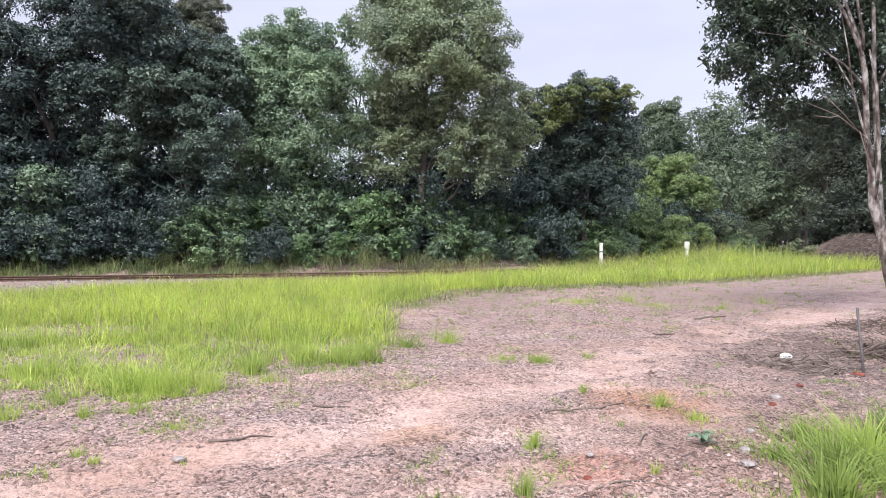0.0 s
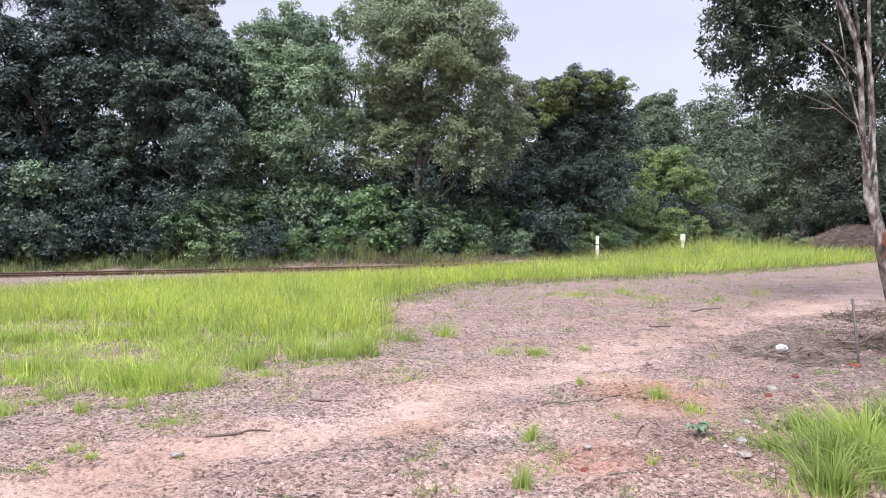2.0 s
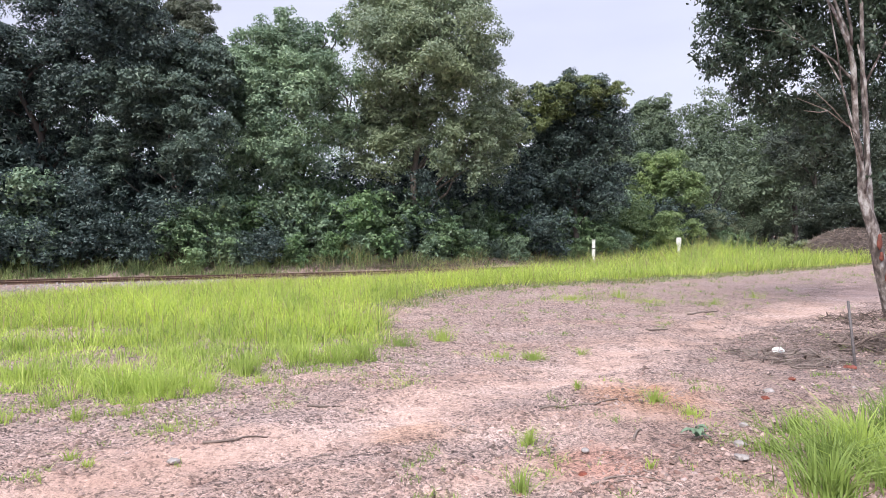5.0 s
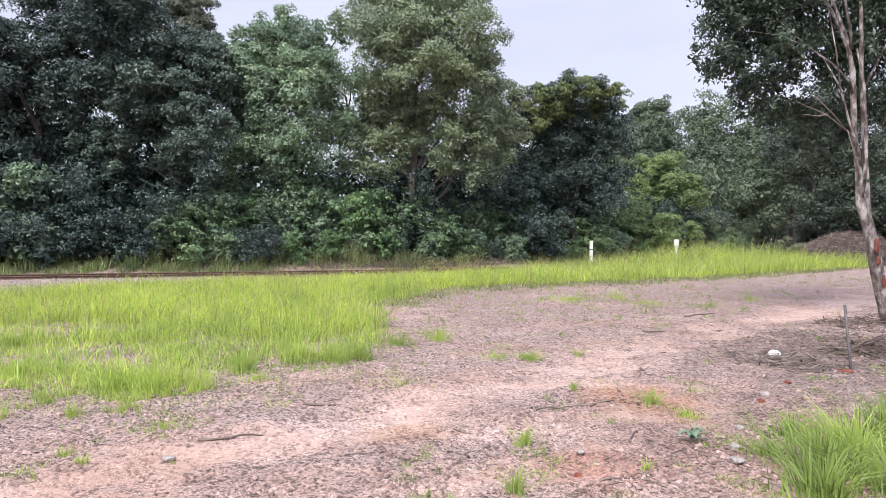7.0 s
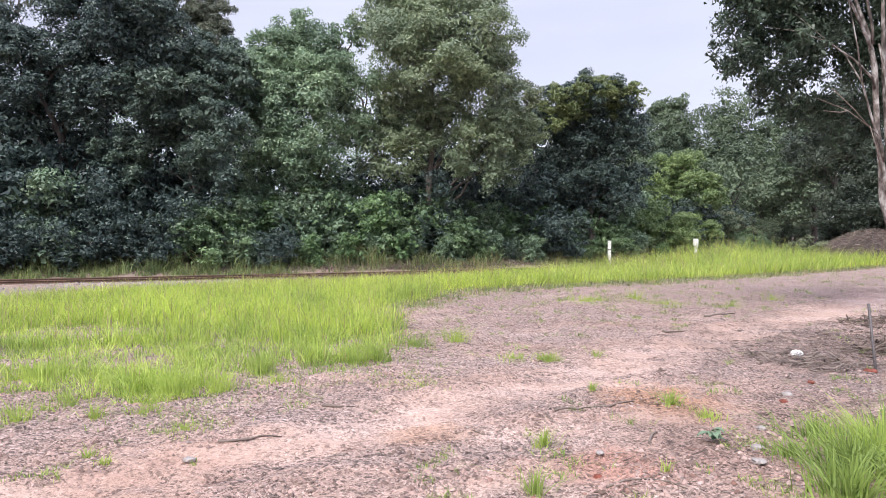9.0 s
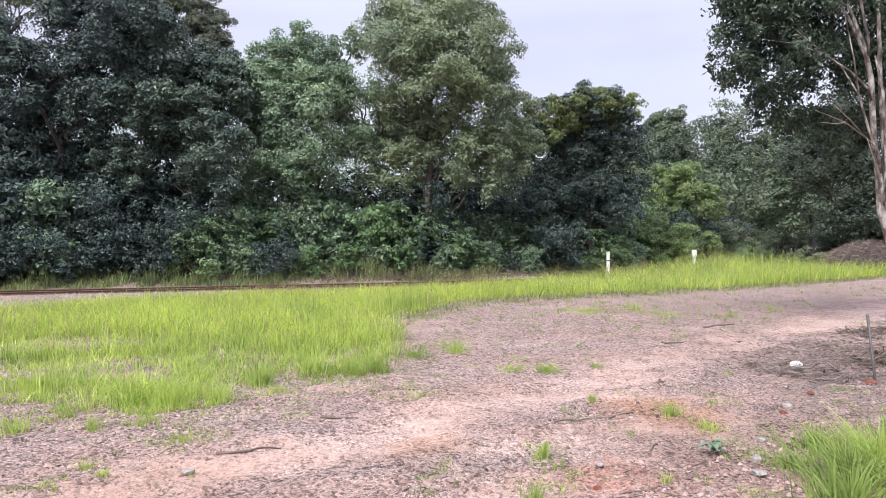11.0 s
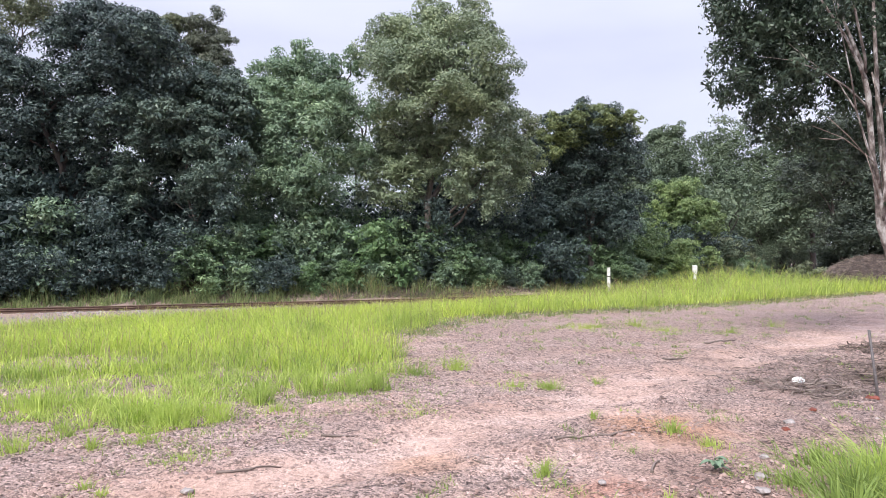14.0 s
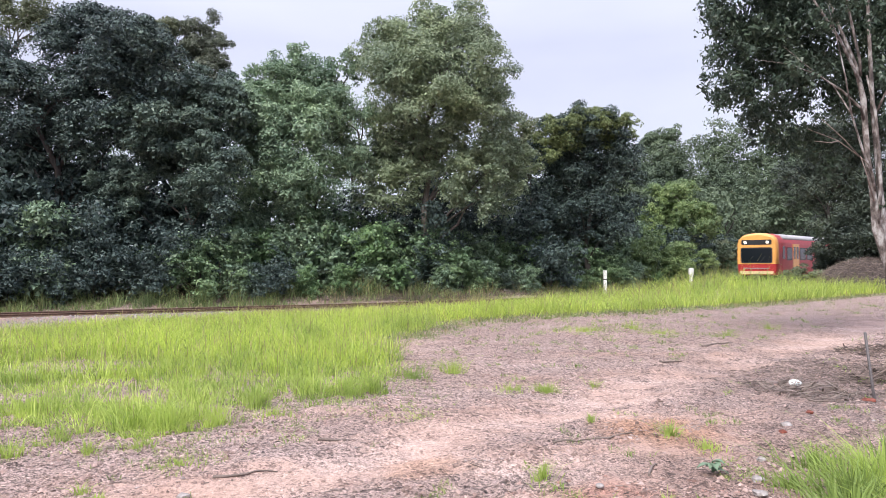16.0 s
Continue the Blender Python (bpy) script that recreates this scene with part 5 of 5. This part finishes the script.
def weed(at):
    rng = np.random.default_rng(71)
    root = empty("broadleaf_weed", "low weed with broad dull green leaves", "weed", (*at, float(land(*at)[0])))
    for k in range(11):
        a = k * 0.57 + rng.uniform(-0.2, 0.2)
        ln = rng.uniform(0.08, 0.16)
        q = bmesh.new()
        rows = []
        for i in range(5):
            t = i / 4
            w = 0.028 * math.sin(math.pi * (0.12 + 0.85 * t))
            c = Vector((math.cos(a), math.sin(a), 0)) * (ln * t) + Vector((0, 0, 0.02 + 0.09 * t - 0.1 * t * t + 0.008 * k % 3))
            sd = Vector((-math.sin(a), math.cos(a), 0)) * w
            rows.append([q.verts.new(c - sd + Vector((0, 0, 0.008))), q.verts.new(c), q.verts.new(c + sd + Vector((0, 0, 0.008)))])
        for r0, r1 in zip(rows, rows[1:]):
            for j in range(2):
                q.faces.new((r0[j], r0[j + 1], r1[j + 1], r1[j]))
        part("leaf", q, LEAF["mid"], root)


weed((2.05, 5.33))


def fallen_branch(a, b, r, seed):
    rng = np.random.default_rng(seed)
    pts = [Vector((p.x, p.y, float(land(p.x, p.y)[0]) + r * 0.8)) for p in bend((*a, 0), (*b, 0), 0, rng, 6, 0.025)]
    q = bmesh.new()
    tube_into(q, pts, [r * (1 - 0.5 * i / 6) for i in range(7)], 7)
    tagged(part("fallen_branch", q, M_TWIG), "thin dry grey-brown branch lying on the clay", "branch", "fallen branches")


for k, (a, b, r) in enumerate([((-1.8, 5.22), (-1.35, 5.42), 0.011), ((1.35, 6.28), (1.75, 6.52), 0.011), ((0.95, 6.2), (1.3, 6.3), 0.012), ((1.0, 4.35), (1.35, 4.5), 0.009), ((1.35, 4.5), (1.5, 4.3), 0.008),
                               ((1.55, 5.3), (1.7, 5.6), 0.012), ((4.9, 13.2), (5.6, 13.5), 0.018), ((-1.2, 6.3), (-0.9, 6.35), 0.012), ((4.7, 8.3), (5.05, 8.75), 0.013), ((5.2, 8.05), (5.45, 7.8), 0.011), ((5.3, 8.4), (5.7, 8.2), 0.012), ((4.3, 8.2), (4.75, 8.25), 0.011), ((3.4, 11.0), (3.8, 11.1), 0.014)]):
    fallen_branch(a, b, r, 400 + k)


def rock(at, size, seed, mat=None, label="angular pale grey rock lying on the ground"):
    q = bmesh.new()
    bmesh.ops.create_icosphere(q, subdivisions=2, radius=1)
    off = Vector((seed * 1.7, seed * 0.9, seed * 2.3))
    for v in q.verts:
        v.co = v.co * (1 + 0.5 * noise.noise(v.co * 1.3 + off)) * size
        v.co.z *= 0.55
    ob = part("rock", q, mat or M_ROCK)
    ob.location = (*at, float(land(*at)[0]) + size * 0.2)
    tagged(ob, label, "rock", "loose rocks")


for k, (x, y, s) in enumerate([(2.32, 5.15, 0.05), (2.15, 4.75, 0.045), (2.6, 5.7, 0.04), (-1.9, 4.9, 0.045), (1.1, 5.0, 0.035), (3.4, 6.9, 0.05), (-2.6, 36.6, 0.5), (-1.2, 37.0, 0.45), (0.3, 37.3, 0.4), (7.2, 40.2, 0.4), (3.5, 38.4, 0.45), (-9.5, 33.5, 0.35)]):
    rock((x, y), s, k + 1)
for k, (x, y, s) in enumerate([(4.98, 8.12, 0.075), (3.2, 6.55, 0.035), (3.9, 7.4, 0.04), (1.0, 4.62, 0.03)]):
    rock((x, y), s, k + 31, M_WOUND, "broken reddish-brown lump lying on the clay")

q = bmesh.new()
tube_into(q, [(0, 0, -0.2), (0.03, 0, 1.0), (0, 0, 1.95)], [0.055, 0.05, 0.045], 7)
stump = part("fence_post", q, M_PALE)
stump.location = (-11.05, 33.1, float(land(-11.05, 33.1)[0]) - 0.3)
tagged(stump, "old grey timber fence post among the shrubs", "post")


# ---- the train ----
M_RED = paint("signal_red_paint", (0.46, 0.025, 0.03), 0.5)
M_YELLOW = paint("golden_yellow_paint", (0.84, 0.40, 0.11), 0.35, grime=0.12)
M_SILVER = paint("grey_roof_paint", (0.42, 0.40, 0.42), 0.5)
M_DARK = paint("black_rubber", (0.02, 0.02, 0.022), 0.6)
M_UNDER = paint("underframe_grime", (0.06, 0.05, 0.045), 0.8)
M_LIGHT = paint("lit_headlamp", (0.9, 0.85, 0.7), 0.3, emit=2.0)
M_GLASS = glass("dark_window_glass", (0.010, 0.013, 0.016), 0.14)
HALF = [(1.27, 0.85), (1.325, 1.25), (1.335, 2.2), (1.32, 2.95), (1.24, 3.3), (1.02, 3.55), (0.6, 3.69), (0.0, 3.73)]


def loft(stations, profile, close=True):
    """A shell through cross-sections: (x, width factor, roof drop) each."""
    q = bmesh.new()
    rings = []
    for x, k, drop in stations:
        ring = [(a, z) for a, z in profile] + [(-a, z) for a, z in profile[-2::-1]]
        rings.append([q.verts.new((x, a * k, z - drop * max(0, z - 2.2) / 1.5)) for a, z in ring])
    for r0, r1 in zip(rings, rings[1:]):
        for j in range(len(r0) - 1):
            q.faces.new((r0[j], r0[j + 1], r1[j + 1], r1[j])).smooth = True
        if close:
            q.faces.new((r0[-1], r0[0], r1[0], r1[-1]))
    if close:
        q.faces.new(rings[0][::-1])
        q.faces.new(rings[-1])
    bmesh.ops.recalc_face_normals(q, faces=q.faces[:])
    return q


def rounded_plate(x, w, z0, z1, r, depth, y=0.0):
    """An upright plate across the train with rounded corners, from x back by depth."""
    q = bmesh.new()
    pts = []
    for cy, cz, a0 in ((w / 2 - r, z1 - r, 0), (-w / 2 + r, z1 - r, 90), (-w / 2 + r, z0 + r, 180), (w / 2 - r, z0 + r, 270)):
        for i in range(5):
            a = radians(a0 + i * 22.5)
            pts.append((y + cy + r * math.cos(a), cz + r * math.sin(a)))
    f = [q.verts.new((x, a, b)) for a, b in pts]
    g = [q.verts.new((x - depth, a, b)) for a, b in pts]
    q.faces.new(f)
    q.faces.new(g[::-1])
    for i in range(len(f)):
        j = (i + 1) % len(f)
        q.faces.new((f[j], f[i], g[i], g[j]))
    bmesh.ops.recalc_face_normals(q, faces=q.faces[:])
    return q


def side_plate(x0, x1, z0, z1, side, proud, thick=0.03):
    q = bmesh.new()
    ya, yb = (1.335 + proud) * side, (1.335 + proud - thick) * side
    box(q, (x0, min(ya, yb), z0), (x1, max(ya, yb), z1), 0.012)
    return q


def build_train():
    root = empty("railcar", "red railcar with a yellow front and lit headlights", "train", (0, 0, -0.25))
    body = part("body", loft([(-20.0, 1, 0), (-0.75, 1, 0), (-0.3, 0.985, 0.03), (-0.06, 0.95, 0.1), (0.0, 0.92, 0.16)], HALF), M_RED, root)
    part("roof", loft([(-19.9, 1.008, -0.012), (-1.6, 1.008, -0.012)], [p for p in HALF if p[1] > 3.2]), M_SILVER, body, "grey painted roof")
    upper = [(1.335, 1.6), (1.335, 2.2), (1.32, 2.95), (1.24, 3.3), (1.02, 3.55), (0.6, 3.69), (0.0, 3.73)]
    part("front_mask", loft([(-0.36, 1.003, -0.005), (-0.3, 0.997, 0.01), (-0.05, 0.962, 0.08), (0.016, 0.93, 0.15)], upper), M_YELLOW, body, "golden yellow front surround")
    ws = part("windscreen", rounded_plate(0.032, 2.08, 1.66, 2.74, 0.14, 0.05), M_DARK, root, "black-framed windscreen")
    part("pane", rounded_plate(0.038, 1.94, 1.73, 2.67, 0.11, 0.03), M_GLASS, ws)
    for y in (-0.55, 0.25):
        q = bmesh.new()
        tube_into(q, [(0.06, y, 1.74), (0.05, y + 0.35, 2.15)], [0.014, 0.01], 5)
        part("wiper", q, M_DARK, ws)
    band = part("headlight_panel", rounded_plate(0.03, 1.98, 2.92, 3.26, 0.1, 0.06), M_DARK, root, "dark panel with the headlights")
    for y in (-0.72, 0.72):
        q = bmesh.new()
        bmesh.ops.create_cone(q, cap_ends=True, segments=20, radius1=0.09, radius2=0.08, depth=0.05, matrix=Matrix.Translation((0.045, y, 3.09)) @ Matrix.Rotation(math.pi / 2, 4, "Y"))
        part("headlight", q, M_LIGHT, band, "lit warm-white headlight")
    part("bumper_panel", rounded_plate(0.04, 2.2, 0.92, 1.12, 0.06, 0.1), paint("pale_panel_paint", (0.85, 0.66, 0.36), 0.4), root, "pale yellow lower panel")
    part("grab_rail", rounded_plate(0.07, 1.7, 1.3, 1.34, 0.015, 0.03), M_SILVER, root)
    q = bmesh.new()
    box(q, (-0.1, -0.16, 0.6), (0.42, 0.16, 0.9), 0.04)
    part("coupler", q, M_UNDER, root)
    q = bmesh.new()
    box(q, (-19.6, -1.1, 0.55), (-0.5, 1.1, 0.86), 0.03)
    part("underframe", q, M_UNDER, root)
    for side in (-1, 1):
        door = part("cab_door", side_plate(-1.75, -1.05, 1.1, 3.05, side, 0.006), M_RED, root)
        part("door_window", side_plate(-1.66, -1.14, 1.95, 2.8, side, 0.012), M_GLASS, door)
        for x in (-4.2, -9.9, -15.6):
            for leaf in (0, 1):
                d = part("passenger_door", side_plate(x - leaf * 0.72, x + 0.7 - leaf * 0.72, 1.1, 3.0, side, 0.008), M_YELLOW, root, "golden yellow sliding door")
                part("door_window", side_plate(x + 0.12 - leaf * 0.72, x + 0.58 - leaf * 0.72, 1.95, 2.8, side, 0.014), M_GLASS, d)
        for x in (-3.3, -6.6, -8.3, -12.2, -13.9, -17.6, -19.2):
            w = part("side_window", side_plate(x, x + (1.5 if x != -3.3 else 1.2), 1.85, 2.75, side, 0.006), M_DARK, root)
            part("pane", side_plate(x + 0.05, x + (1.45 if x != -3.3 else 1.15), 1.9, 2.7, side, 0.010), M_GLASS, w)
    sets = []
    for bx in (-3.0, -17.0):
        q = bmesh.new()
        for y in (-0.85, 0.85):
            box(q, (bx - 1.5, y - 0.09, 0.42), (bx + 1.5, y + 0.09, 0.68), 0.03)
        box(q, (bx - 0.25, -0.85, 0.45), (bx + 0.25, 0.85, 0.7), 0.03)
        part("bogie_frame", q, M_UNDER, root)
        for ax in (bx - 1.05, bx + 1.05):
            q = bmesh.new()
            for y in (-0.555, 0.555):
                for r, wd, o in ((0.42, 0.1, 0.0), (0.45, 0.03, -0.05 if y > 0 else 0.05)):
                    bmesh.ops.create_cone(q, cap_ends=True, segments=24, radius1=r, radius2=r, depth=wd, matrix=Matrix.Translation((0, y + o, 0)) @ Matrix.Rotation(math.pi / 2, 4, "X"))
            bmesh.ops.create_cone(q, cap_ends=True, segments=10, radius1=0.07, radius2=0.07, depth=1.5, matrix=Matrix.Rotation(math.pi / 2, 4, "X"))
            w = part("wheelset", q, M_RUST, root)
            w.location = (ax, 0, 0.42)
            sets.append((w, ax))
    return root, sets


TRAIN, WHEELS = build_train()
S_END, SPEED = 32.3, 23.4


def train_pose(s):
    """The railcar with its nose s metres along the line, both bogies on the rails."""
    (ax, ay, _), (bx, by, _) = track_at(s + 3.0), track_at(s + 17.0)
    th = math.atan2(ay - by, ax - bx)
    return Matrix.Translation((ax + 3.0 * math.cos(th), ay + 3.0 * math.sin(th), -0.25)) @ Euler((0, 0, th)).to_matrix().to_4x4()


def motions():
    times = [k * 0.5 for k in range(28)] + [14 + k * 0.1 for k in range(21)]
    walk(TRAIN, [(t, train_pose(S_END + SPEED * (16.0 - t))) for t in times])
    for w, ax in WHEELS:
        rows = [(0.0, Matrix.Translation((ax, 0, 0.42)))]
        for k in range(46):
            t = 14.5 + k / 30
            turn = k * radians(85)
            rows.append((t, Matrix.Translation((ax, 0, 0.42)) @ Matrix.Rotation(turn, 4, "Y")))
        walk(w, rows)


motions()
